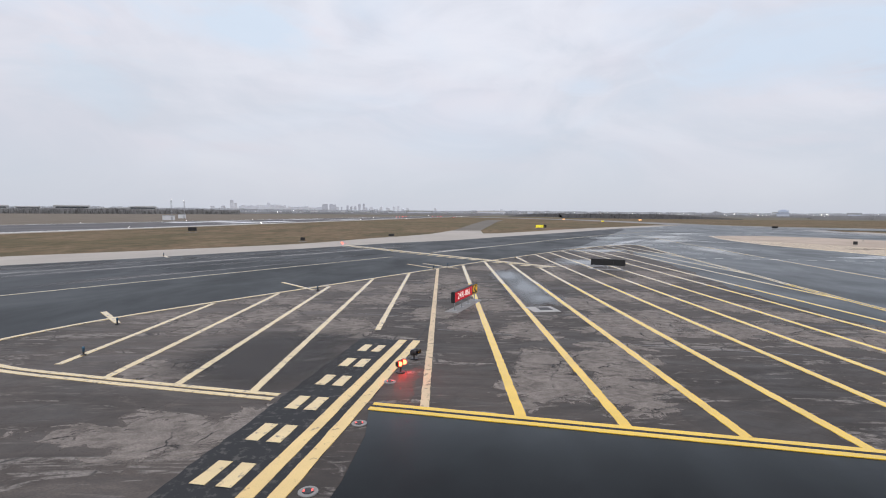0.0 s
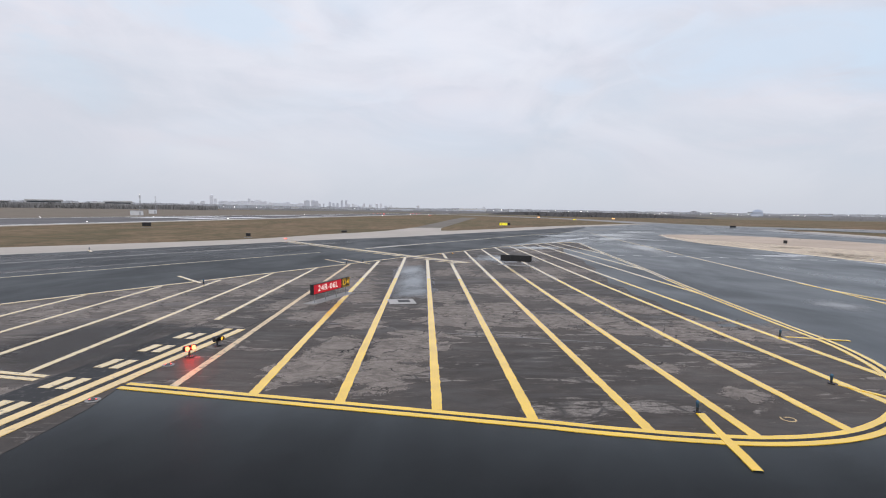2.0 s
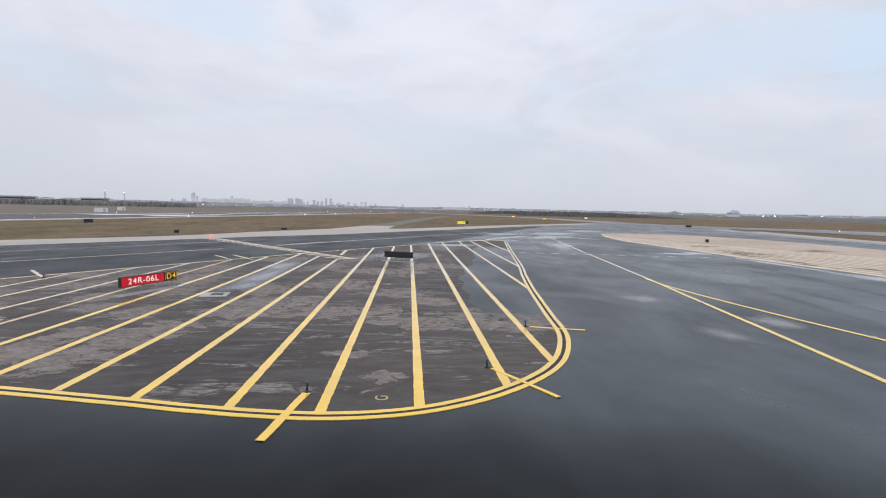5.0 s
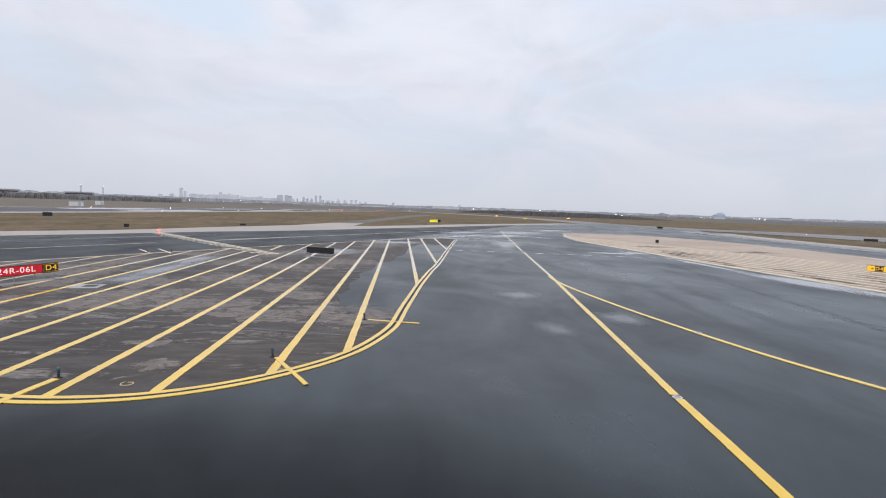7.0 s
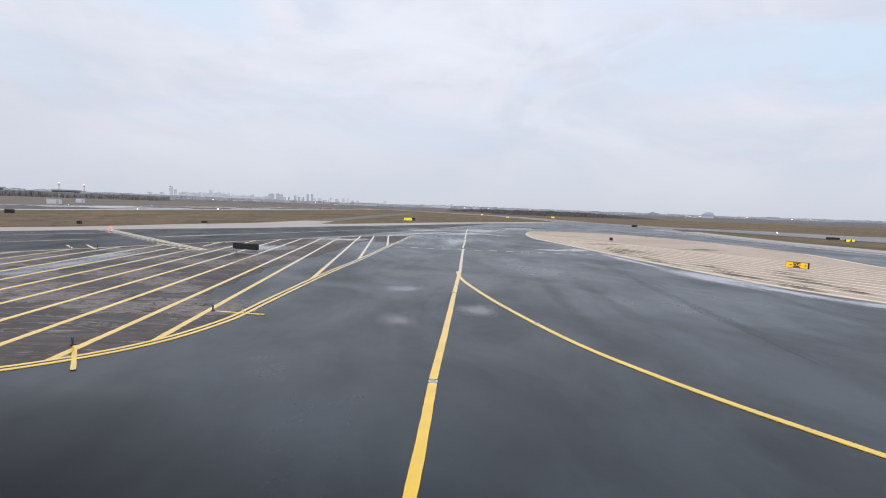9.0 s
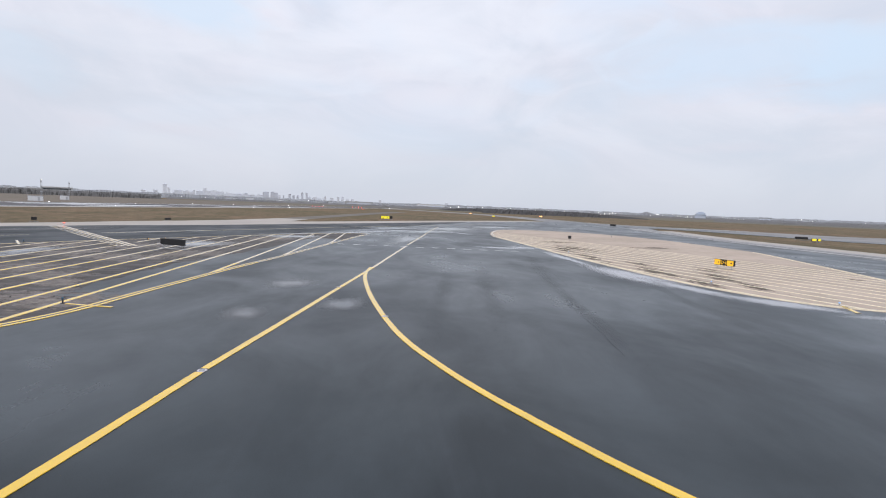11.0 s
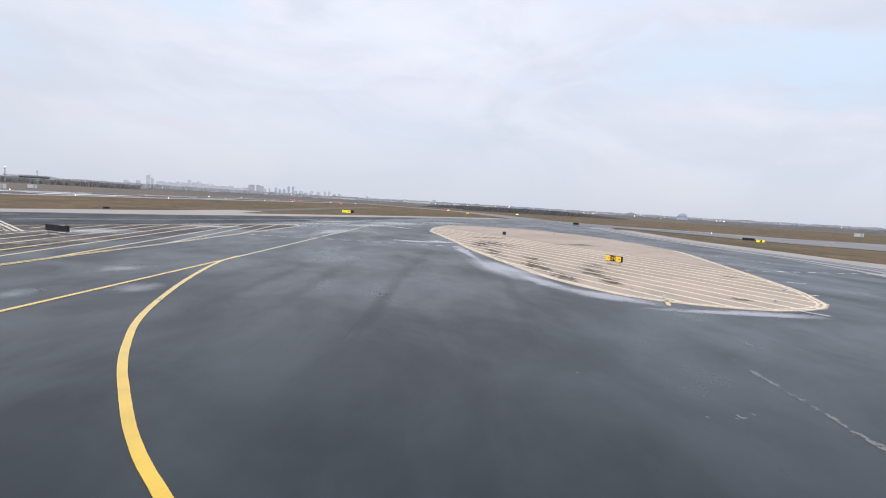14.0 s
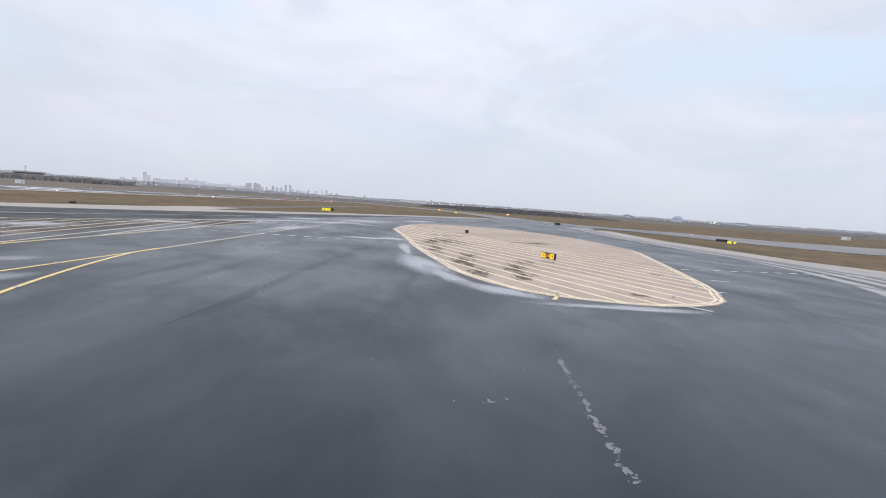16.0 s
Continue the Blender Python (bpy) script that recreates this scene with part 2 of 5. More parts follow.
def grass():
    k = Mat("winter_grass", rough=0.95, spec=0.08)
    big = k.noise(0.014, 6, 0.68, 0.6, k.coords((1.0, 0.55, 1), -35))
    patch = k.noise(0.05, 7, 0.72, 0.8, k.coords((1.0, 0.6, 1), -30))
    mid = k.noise(0.35, 7, 0.75, 0.4, k.coords((1.2, 0.6, 1), -30))
    blade = k.noise(5.0, 4, 0.7)
    c = k.mix(k.ramp(big, (0.40, 0.0), (0.60, 1.0)), (0.203, 0.155, 0.096), (0.292, 0.190, 0.130))
    c = k.mix(k.ramp(patch, (0.46, 0.0), (0.58, 0.8)), c, (0.142, 0.116, 0.071))
    c = k.mix(k.ramp(k.noise(0.08, 6, 0.7, 0.5, k.coords((1.0, 0.5, 1), -32)), (0.55, 0.0), (0.66, 0.75)), c, (0.29, 0.225, 0.143))
    c = k.mix(k.ramp(mid, (0.42, 0.65), (0.56, 0.0)), c, (0.09, 0.082, 0.048))
    c = k.mix(k.ramp(blade, (0.35, 0.5), (0.6, 0.0)), c, (0.085, 0.074, 0.042))
    k.color(c)
    return k.bump(k.calc("ADD", blade, mid), 0.6, 0.15).m


def paint(name, col, chip, amount, rough=0.22):
    k = Mat(name, rough=rough, spec=0.4)
    k.b.inputs["Coat Weight"].default_value = 0.5 if rough < 0.5 else 0.0
    k.b.inputs["Coat Roughness"].default_value = 0.16
    worn = k.noise(4.5, 6, 0.7)
    fine = k.noise(45, 3)
    c = k.mix(k.ramp(k.noise(0.8, 4), (0.35, 0.0), (0.7, 1.0)), col, tuple(v * 0.84 for v in col))
    c = k.mix(k.ramp(fine, (0.3, 0.3), (0.55, 0.0)), c, tuple(v * 0.6 for v in col))
    c = k.mix(k.ramp(worn, (1 - amount - 0.06, 0.0), (1 - amount + 0.04, 0.85)), c, chip)
    k.color(c)
    return k.bump(fine, 0.04, 0.003).m


def plain(name, col, rough=0.5, metal=0.0, vary=0.25, scale=9.0):
    k = Mat(name, rough=rough, metal=metal)
    k.color(k.mix(k.ramp(k.noise(scale, 5), (0.35, 0.0), (0.7, 1.0)), col, tuple(v * (1 - vary) for v in col)))
    k.rough(k.ramp(k.noise(scale * 2, 3), (0.3, max(rough - 0.1, 0.05)), (0.7, min(rough + 0.12, 1.0))))
    return k.m


def lamp(name, col, strength, base=None):
    return Mat(name, rough=0.2).color(base or col).glow(col, strength).m


M_ASPHALT = dark_asphalt()
M_DRYASPHALT = dark_asphalt("dry_dark_asphalt", 0.17, 1.0, 0.12)
M_OLD = old_asphalt(lift=1.12)
M_OLDPALE = old_asphalt("paler_cracked_asphalt", 1.6)
M_CONC = island_concrete()
M_TRACKED = tracked_asphalt()
M_TRACKDARK = concrete("dark_rubbered_asphalt", (0.07, 0.07, 0.072), (0.12, 0.118, 0.118), (0.2, 0.195, 0.19), 0.6, 0.3)
M_STRIP = concrete("shoulder_concrete", (0.385, 0.345, 0.30), (0.47, 0.42, 0.37), (0.28, 0.25, 0.22))
M_RUNWAY = concrete("dark_runway_asphalt", (0.115, 0.112, 0.115), (0.165, 0.16, 0.162), (0.08, 0.078, 0.08), 0.9, 0.15)
M_FAR_ASPHALT = concrete("weathered_runway_asphalt", (0.25, 0.243, 0.238), (0.33, 0.32, 0.313), (0.19, 0.184, 0.18), 0.9, 0.15)
M_GRASS = grass()
M_YELLOW = paint("yellow_marking_paint", (0.93, 0.585, 0.03), (0.16, 0.12, 0.05), 0.28)
# Serves truly faded lines and, far off, painted grazing sheen.
M_FADEDSHEEN = paint("faded_and_sheen_yellow_paint", (0.83, 0.63, 0.305), (0.16, 0.14, 0.115), 0.39)
M_SOLID = paint("warm_yellow_line_paint", (0.86, 0.60, 0.22), (0.2, 0.16, 0.10), 0.36)
M_DULL = paint("dull_worn_marking_paint", (0.72, 0.55, 0.34), (0.13, 0.11, 0.09), 0.40, 0.5)
M_PALE = paint("pale_yellow_marking_paint", (0.84, 0.72, 0.48), (0.22, 0.2, 0.17), 0.35)
M_CREAM = paint("cream_island_paint", (0.90, 0.79, 0.57), (0.42, 0.35, 0.27), 0.38, 0.6)
M_WHITE = paint("white_marking_paint", (0.82, 0.82, 0.82), (0.2, 0.2, 0.2), 0.34)
M_BLACKPAINT = paint("black_border_paint", (0.016, 0.017, 0.019), (0.085, 0.08, 0.074), 0.40, 0.7)
M_BLACK = plain("black_sheet_metal", (0.016, 0.016, 0.018), 0.5)
M_STEEL = plain("galvanised_steel", (0.42, 0.43, 0.44), 0.45, 0.8)
M_DARKSTEEL = plain("dark_painted_steel", (0.05, 0.05, 0.055), 0.5, 0.3)
M_RED = lamp("lit_red_sign_face", (0.85, 0.02, 0.04), 0.22, (0.55, 0.015, 0.03))
M_REDLAMP = lamp("lit_red_lens", (1.0, 0.016, 0.006), 75)
M_REDDIM = lamp("dim_red_lens", (1.0, 0.1, 0.08), 1.2)
M_SIGNWHITE = lamp("lit_white_lettering", (1.0, 0.80, 0.76), 0.5, (0.78, 0.72, 0.70))
M_SIGNYELLOW = lamp("lit_yellow_sign_face", (1.0, 0.55, 0.03), 0.5, (0.8, 0.45, 0.03))
M_SIGNLEMON = lamp("lit_lemon_sign_face", (1.0, 0.85, 0.05), 0.45, (0.82, 0.72, 0.05))
M_SIGNORANGE = lamp("lit_orange_sign_face", (1.0, 0.50, 0.22), 1.5, (0.8, 0.4, 0.1))
M_AMBER = lamp("lit_amber_lens", (1.0, 0.5, 0.05), 1.3)
M_ORANGE = plain("yellow_housing_paint", (0.75, 0.42, 0.04), 0.4)
M_WHITELAMP = lamp("lit_white_lamp", (1.0, 0.93, 0.82), 14)
M_BLUE = Mat("blue_glass_lens", rough=0.15).color((0.04, 0.10, 0.15)).glow((0.25, 0.55, 1.0), 0.02).m
M_BLUELIT = lamp("lit_blue_lens", (0.40, 0.66, 1.0), 0.35, (0.3, 0.45, 0.7))
M_BLUEBODY = plain("blue_fixture_paint", (0.03, 0.075, 0.12), 0.4)
M_COLLAR = concrete("new_concrete_collar", (0.36, 0.345, 0.33), (0.44, 0.425, 0.405), (0.27, 0.26, 0.25))
M_PAD = concrete("weathered_footing_concrete", (0.24, 0.23, 0.22), (0.32, 0.31, 0.295), (0.15, 0.145, 0.14))
M_IRON = plain("cast_iron_cover", (0.04, 0.04, 0.042), 0.55, 0.4)
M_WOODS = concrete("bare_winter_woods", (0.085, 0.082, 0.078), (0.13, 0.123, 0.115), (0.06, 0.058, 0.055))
# Aerial haze over the farthest woods is put into this base colour.
M_HAZEWOODS = concrete("haze_paled_woods", (0.25, 0.255, 0.265), (0.31, 0.315, 0.325), (0.19, 0.195, 0.205))
# Distance haze is painted into both tower claddings as paleness.
M_HAZETOWER = concrete("haze_pale_tower_cladding", (0.80, 0.83, 0.90), (0.86, 0.88, 0.93), (0.75, 0.78, 0.86))
M_HAZETOWERGREY = concrete("hazed_blue_grey_cladding", (0.57, 0.595, 0.67), (0.65, 0.67, 0.73), (0.52, 0.545, 0.62))
M_HALL = concrete("grey_hall_cladding", (0.42, 0.44, 0.46), (0.54, 0.55, 0.57), (0.33, 0.34, 0.35))
M_ROOFWHITE = plain("white_roof_sheet", (0.75, 0.76, 0.78), 0.6, 0.0, 0.1, 0.2)
M_GLASSDARK = plain("dark_window_glass", (0.05, 0.06, 0.07), 0.15)


# ---- helpers for shapes ----

def mesh_from(bm, name, material):
    bmesh.ops.recalc_face_normals(bm, faces=bm.faces)
    me = bpy.data.meshes.new(name)
    bm.to_mesh(me)
    bm.free()
    me.materials.append(material)
    return me


def part(name, bm, material, parent, label=""):
    ob = new(name, mesh_from(bm, name, material))
    ob.parent = parent
    return tagged(ob, label) if label else ob


def thing(name, label, category, x=0.0, y=0.0, z=0.0, turn=0.0, group="", kind=""):
    ob = new(name)
    ob.matrix_basis = pose(x, y, z, 0, 0, turn)
    return tagged(ob, label, category, group, kind)


def box(bm, size, at=(0, 0, 0), bevel=0.0):
    g = bmesh.ops.create_cube(bm, size=1, matrix=Matrix.Translation(at) @ Matrix.Diagonal((*size, 1)))
    if bevel:
        edges = {e for v in g["verts"] for e in v.link_edges}
        bmesh.ops.bevel(bm, geom=list(edges), offset=bevel, segments=2, affect="EDGES")
    return bm


def tube(bm, r, h, at=(0, 0, 0), r2=None, n=12):
    bmesh.ops.create_cone(bm, cap_ends=True, segments=n, radius1=r, radius2=r if r2 is None else r2, depth=h,
                          matrix=Matrix.Translation((at[0], at[1], at[2] + h / 2)))
    return bm


def smooth(pts, step=0.5):
    """A Catmull-Rom curve through the points."""
    p = [Vector((*a, 0)) for a in pts]
    p = [p[0] * 2 - p[1]] + p + [p[-1] * 2 - p[-2]]
    out = []
    for a, b, c, d in zip(p, p[1:], p[2:], p[3:]):
        n = max(1, int((c - b).length / step))
        for i in range(n):
            t = i / n
            out.append(0.5 * ((2 * b) + (c - a) * t + (2 * a - 5 * b + 4 * c - d) * t * t + (3 * b - a - 3 * c + d) * t ** 3))
    return out + [p[-2]]


def ribbon(pts, width, z=0.014, curve=False, step=0.5, ragged=0.012, offset=0.0, low=0.004):
    """A painted band along the points, with slightly uneven edges and a real thickness."""
    line = smooth(pts, step) if curve or len(pts) == 2 else [Vector((*a, 0)) for a in pts]
    bm = bmesh.new()
    rows = []
    for i, p in enumerate(line):
        d = (line[min(i + 1, len(line) - 1)] - line[max(i - 1, 0)]).normalized()
        n = Vector((-d.y, d.x, 0))
        a = p + n * (offset + width / 2 + random.uniform(-ragged, ragged))
        b = p + n * (offset - width / 2 + random.uniform(-ragged, ragged))
        rows.append([bm.verts.new((v.x, v.y, h)) for v, h in ((a, low), (a, z), (b, z), (b, low))])
    for r, s in zip(rows, rows[1:]):
        for k in range(3):
            bm.faces.new((r[k], r[k + 1], s[k + 1], s[k]))
    return bm


def slab(name, pts, top, depth, material, label, category):
    bm = bmesh.new()
    f = bm.faces.new([bm.verts.new((x, y, top)) for x, y in pts])
    g = bmesh.ops.extrude_face_region(bm, geom=[f])
    bmesh.ops.translate(bm, vec=(0, 0, -depth), verts=[v for v in g["geom"] if isinstance(v, bmesh.types.BMVert)])
    ob = new(name, mesh_from(bm, name, material))
    return tagged(ob, label, category, kind="structure")


def lettering(text, size, material, parent, m, label):
    cu = bpy.data.curves.new("lettering", "FONT")
    cu.body, cu.size, cu.align_x, cu.align_y, cu.extrude = text, size, "CENTER", "CENTER", 0.004
    cu.space_character = 1.12
    tmp = new("lettering", cu)
    me = bpy.data.meshes.new_from_object(tmp)
    bpy.data.objects.remove(tmp)
    me.materials.clear()
    me.materials.append(material)
    ob = new("lettering", me)
    ob.parent = parent
    ob.matrix_basis = m @ Matrix.Diagonal((1.18, 1, 1, 1))
    return tagged(ob, label)


# ---- ground and pavements ----
bm = bmesh.new()
bmesh.ops.create_circle(bm, cap_ends=True, segments=96, radius=4900, matrix=Matrix.Translation((20, 60, -0.07)))
tagged(new("ground", mesh_from(bm, "ground", M_GRASS)), "brownish green winter grass reaching the horizon", "grass", kind="structure")

STRIP_NEAR = [(-140, -75), (-75, 0), (-37.0, 44.0), (-31.0, 50.5), (-25.0, 58.0), (-18.0, 66.3), (-8.2, 79.5), (1.6, 89.0), (13.8, 106.5), (31, 130), (61, 174), (105, 226)]
STRIP_FAR = [(94, 226), (75, 203), (50.9, 175), (34, 152), (23.5, 136), (13, 122), (9.6, 121), (10.4, 141), (2.5, 139.4), (-2.8, 116), (-8, 104), (-13.5, 94.0), (-18.6, 81.5), (-22.4, 74.8), (-29.6, 67.0), (-36.6, 60.0), (-44.0, 52.8), (-82, 7), (-146, -67)]
RIGHT_IN = [(172.05, 179.95), (188.05, 156.95), (219.05, 149.95), (400.05, 148.95), (400.05, 116.95), (200.05, 102.95), (161.05, 97.95), (148.05, 110.95), (144.05, 133.95), (138.05, 163.95), (128.05, 173.95), (118.05, 148.95), (112.05, 119.95), (108.55, 98.95), (108.05, 81.95), (106.05, 60.95), (111.05, 43.95), (135.05, 8.95), (150.05, -76.05)]
slab("taxiway_asphalt", STRIP_NEAR + [(112, 240), (120, 243), (127, 228), (136, 206), (150, 193)] + RIGHT_IN, 0.0, 0.3, M_ASPHALT, "dark damp asphalt taxiway with dull wet streaks", "taxiway")
slab("concrete_strip", STRIP_NEAR + STRIP_FAR, 0.008, 0.3, M_STRIP, "pale concrete shoulder strip beside the taxiway", "concrete strip")
slab("concrete_strip", [(111.05, 43.95), (106.05, 60.95), (108.05, 81.95), (108.55, 98.95), (112.05, 119.95), (118.05, 148.95), (123.05, 148.95), (117.05, 119.95), (113.05, 98.95), (113.05, 81.95), (112.05, 61.95), (116.05, 44.95)], 0.008, 0.3, M_STRIP,
     "pale concrete shoulder strip along the far taxiway edge", "concrete strip")
slab("worn_lane", [(106, 28), (113, 42), (111.0, 43.9), (106.0, 60.9), (108.0, 81.9), (108.5, 98.9), (112.0, 119.9), (118.0, 148.9), (124, 168), (117, 168), (110, 148), (105, 124), (102, 100), (99.8, 79), (99.2, 65), (98.2, 54), (96, 44), (92, 34), (86, 24), (98, 18)], 0.005, 0.2, M_TRACKED,
     "pale worn asphalt lane with long dark wheel tracks", "taxiway")
tracks = thing("wheel_track", "long dark wheel tracks along the worn lane", "wheel track", kind="structure")
for off, wide in ((1.6, 1.3), (4.4, 1.0), (6.6, 0.7)):
    way = [(95, 22), (100.5, 34), (104.0, 44), (105.4, 54), (105.6, 66), (105.9, 80), (107.4, 99), (110.8, 121), (116.5, 147)]
    part("track", ribbon([(x - 7.6 + off, y) for x, y in way], wide, 0.0075, True, 2.0, 0.12), M_TRACKDARK, tracks)
slab("crossing_taxiway", [(150, 131), (162, 106), (200, 106), (399, 119), (399, 147), (219, 147), (188, 154), (172, 176), (150, 172)], 0.005, 0.2, M_FAR_ASPHALT, "pale grey weathered taxiway leading off", "taxiway")
M_EXIT = concrete("grey_exit_asphalt", (0.17, 0.155, 0.135), (0.22, 0.20, 0.175), (0.13, 0.118, 0.10), 0.95, 0.1)
slab("exit_taxiway", [(2.5, 139.2), (10.4, 140.9), (32, 300), (45, 380), (33, 380), (22, 300)], 0.0, 0.3, M_EXIT, "narrow grey asphalt taxiway crossing the grass", "taxiway")


def runway_x(y):
    return -92 + 0.173 * (y - 108.5)


slab("runway", [(runway_x(-100), -100), (runway_x(1500), 1500), (runway_x(1500) - 60, 1500), (runway_x(-100) - 60, -100)], 0.0, 0.3, M_RUNWAY,
     "long weathered grey asphalt runway", "runway")
slab("far_taxiway", [(105, 226.05), (108, 262), (108, 330), (104, 410), (84, 500), (46, 620), (4, 740), (24, 760), (70, 640), (104, 530), (122, 440), (129, 350), (131, 290), (130, 245), (127.05, 228.1), (120, 243.1), (112, 240.1)], 0.0, 0.3, M_FAR_ASPHALT, "distant pale grey taxiway", "taxiway")
slab("concrete_strip", [(131, 245), (128.1, 228.1), (137, 206.5), (150.5, 193.6), (172.5, 180.6), (174, 184), (152, 197.5), (140, 209), (132, 229)], 0.008, 0.3, M_STRIP, "pale concrete edge between asphalt and grass", "concrete strip")

slab("taxiway_asphalt", [(-140, -75), (-75, 0), (-37.0, 44.0), (-31.0, 50.5), (-25.0, 58.0), (-18.0, 66.3), (-8.2, 79.5), (1.6, 89.0), (13.8, 106.5), (31, 130), (61, 174), (57, 160), (17.4, 68.2), (10.5, 58.8), (4.5, 50.6), (-5.0, 36.3), (-15.5, 19.9), (-16.1, 17.0), (-34, 2), (-60, -14), (-90, -75)], 0.0045, 0.2, M_DRYASPHALT,
     "drier dark asphalt taxiway with faint lighter streaks", "taxiway")
HATCH_LEFT = [(-15.5, 16.0), (-16.1, 17.8), (-15.5, 19.9), (-14.5, 22.1), (-12.9, 24.7), (-9.7, 29.4), (-5.0, 36.3), (-0.4, 43.2), (4.5, 50.6), (10.5, 58.8), (17.4, 68.2), (24.5, 76.3), (27.8, 78.6), (29.6, 78.3), (30.0, 76.0)]
HATCH_EDGE = [(-15.5, 16.0), (-13.2, 14.75), (-10.3, 13.95), (-7.2, 13.2), (-4.25, 12.53), (-1.75, 11.97), (2.7, 10.95), (6.0, 10.2), (8.6, 9.6), (10.2, 9.2), (12.0, 8.85), (13.6, 8.72), (15.3, 8.95), (16.8, 9.6), (18.1, 10.55), (19.3, 11.8), (20.2, 13.2), (20.9, 15.0), (21.4, 17.0), (21.75, 20.0), (22.15, 23.2), (22.8, 28.2), (23.8, 34.8), (24.9, 41.3), (27.2, 57.5), (29.6, 73.5), (30.0, 76.0)]
old = [tuple(p.xy) for p in smooth(HATCH_LEFT, 1.5)] + [tuple(p.xy) for p in reversed(smooth(HATCH_EDGE[5:], 1.0))]
old += [(-1.62, 10.5), (-1.75, 8.6), (-2.9, 2.0), (-5.6, -14), (-60, -14), (-34, 2)]
slab("worn_apron", old, 0.006, 0.2, M_OLD, "old cracked asphalt with pale worn patches", "apron")

# Same old asphalt with a lighter base colour.
slab("worn_apron", [(-7.7, -9.2), (-2.98, 18.7), (-2.62, 20.2), (-2.62, 39.2), (-5.0, 35.9), (-9.7, 29.0), (-12.9, 24.3), (-14.5, 21.7), (-15.4, 19.6), (-16.0, 17.6), (-33.5, 2.2), (-59, -13.8), (-8.6, -13.8)], 0.0072, 0.2, M_OLDPALE,
     "paler old asphalt with fine cracks beside the holding lines", "apron")

slab("resurfaced_asphalt", [(18.1, 19.6), (18.5, 22.0), (18.2, 23.4), (18.6, 25.6), (18.3, 28.2), (18.8, 30.4), (18.5, 32.6), (19.3, 35.0), (19.5, 38.6), (20.7, 41.5), (20.9, 45.0), (21.8, 48.5), (22.2, 57.0), (24.0, 64.5), (27.6, 62.0), (25.2, 44.0), (24.0, 35.5), (22.95, 28.5), (22.2, 22.5), (21.7, 18.6), (20.0, 19.5)], 0.0076, 0.2, M_ASPHALT,
     "smooth dark resurfaced asphalt inside the hatching", "asphalt patch")

ISLAND = [(51.35, 82.45), (51.95, 70.95), (52.45, 58.95), (52.65, 49.25), (53.65, 36.35), (54.45, 28.95), (55.55, 25.15), (56.85, 22.35), (58.45, 20.55), (60.35, 19.5), (62.35, 18.85), (64.35, 18.6), (66.55, 19.05), (68.65, 19.95), (70.25, 21.45), (71.25, 23.25), (73.25, 26.95), (77.35, 37.75), (83.85, 55.95), (86.05, 62.95), (86.85, 71.95), (87.05, 82.95), (86.05, 94.95), (82.55, 105.95), (76.55, 113.95), (68.55, 116.45), (60.05, 113.95), (57.05, 107.95), (53.55, 95.95)]
slab("concrete_island", [tuple(p.xy) for p in smooth(ISLAND + ISLAND[:1], 2.0)][:-1], 0.010, 0.25, M_CONC, "pale tan concrete island between the taxiways", "concrete island")

# ---- painted markings ----
hatch = thing("hatched_marking", "yellow painted diagonal stripes on worn asphalt", "marking", kind="structure")
TOPS = {-5: 25.9, -4: 29.3, -3: 32.2, -2: 36.0, -1: 39.6, 0: 43.0, 1: 46.0, 2: 50.0, 3: 47.8, 4: 44.2, 5: 59.5, 6: 62.5, 7: 65.6, 8: 68.8, 9: 71.5, 10: 74.2, 11: 76.2, 12: 77.9}
LOWS = {-5: 15.3, -4: 14.1, -3: 13.55, -2: 13.05, -1: 20.2, 0: 12.0, 1: 11.5, 2: 11.0, 3: 10.5, 4: 9.95, 5: 9.4, 6: 9.0, 7: 9.3, 8: 10.8, 9: 13.1, 10: 27.0, 11: 39.6, 12: 54.0}
XS = {-5: -11.75, -4: -9.5, -3: -7.2, -2: -4.95, -1: -2.6, 0: -0.42, 1: 1.84, 2: 4.1, 3: 6.48, 4: 8.65, 5: 11.08, 6: 13.25, 7: 15.55, 8: 17.95, 9: 19.8, 10: 22.5, 11: 24.5, 12: 26.7}
for k in TOPS:
    x = XS[k]
    lean = 0.38 if k in (5, 7, 8) else 0.18 if k > 2 else 0.0
    wide = 0.22 if k <= 0 else 0.26
    near = M_DULL if k == 0 else M_FADEDSHEEN if k <= 0 else M_YELLOW
    # Beyond y 34 the grazing sky sheen is put into a paler colour.
    if k > 0 and LOWS[k] < 33 < TOPS[k] - 2:
        cut = x - lean * (34 - LOWS[k]) / (TOPS[k] - LOWS[k])
        part("stripe", ribbon([(x, LOWS[k]), (cut, 34)], wide, 0.016, step=0.16, ragged=0.011), near, hatch)
        part("stripe", ribbon([(cut, 34), (x - lean, TOPS[k])], wide, 0.016, step=0.16, ragged=0.011), M_FADEDSHEEN, hatch, "paler far end, grazing sheen painted in")
    else:
        part("stripe", ribbon([(x, LOWS[k]), (x - lean, TOPS[k])], wide, 0.016, step=0.16, ragged=0.011), M_FADEDSHEEN if LOWS[k] > 33 else near, hatch)
part("stripe", ribbon([(8.2, 49.0), (8.0, 55.2)], 0.30, 0.016), M_FADEDSHEEN, hatch)

edge = thing("taxiway_edge_marking", "double yellow taxiway edge line", "marking", kind="structure")
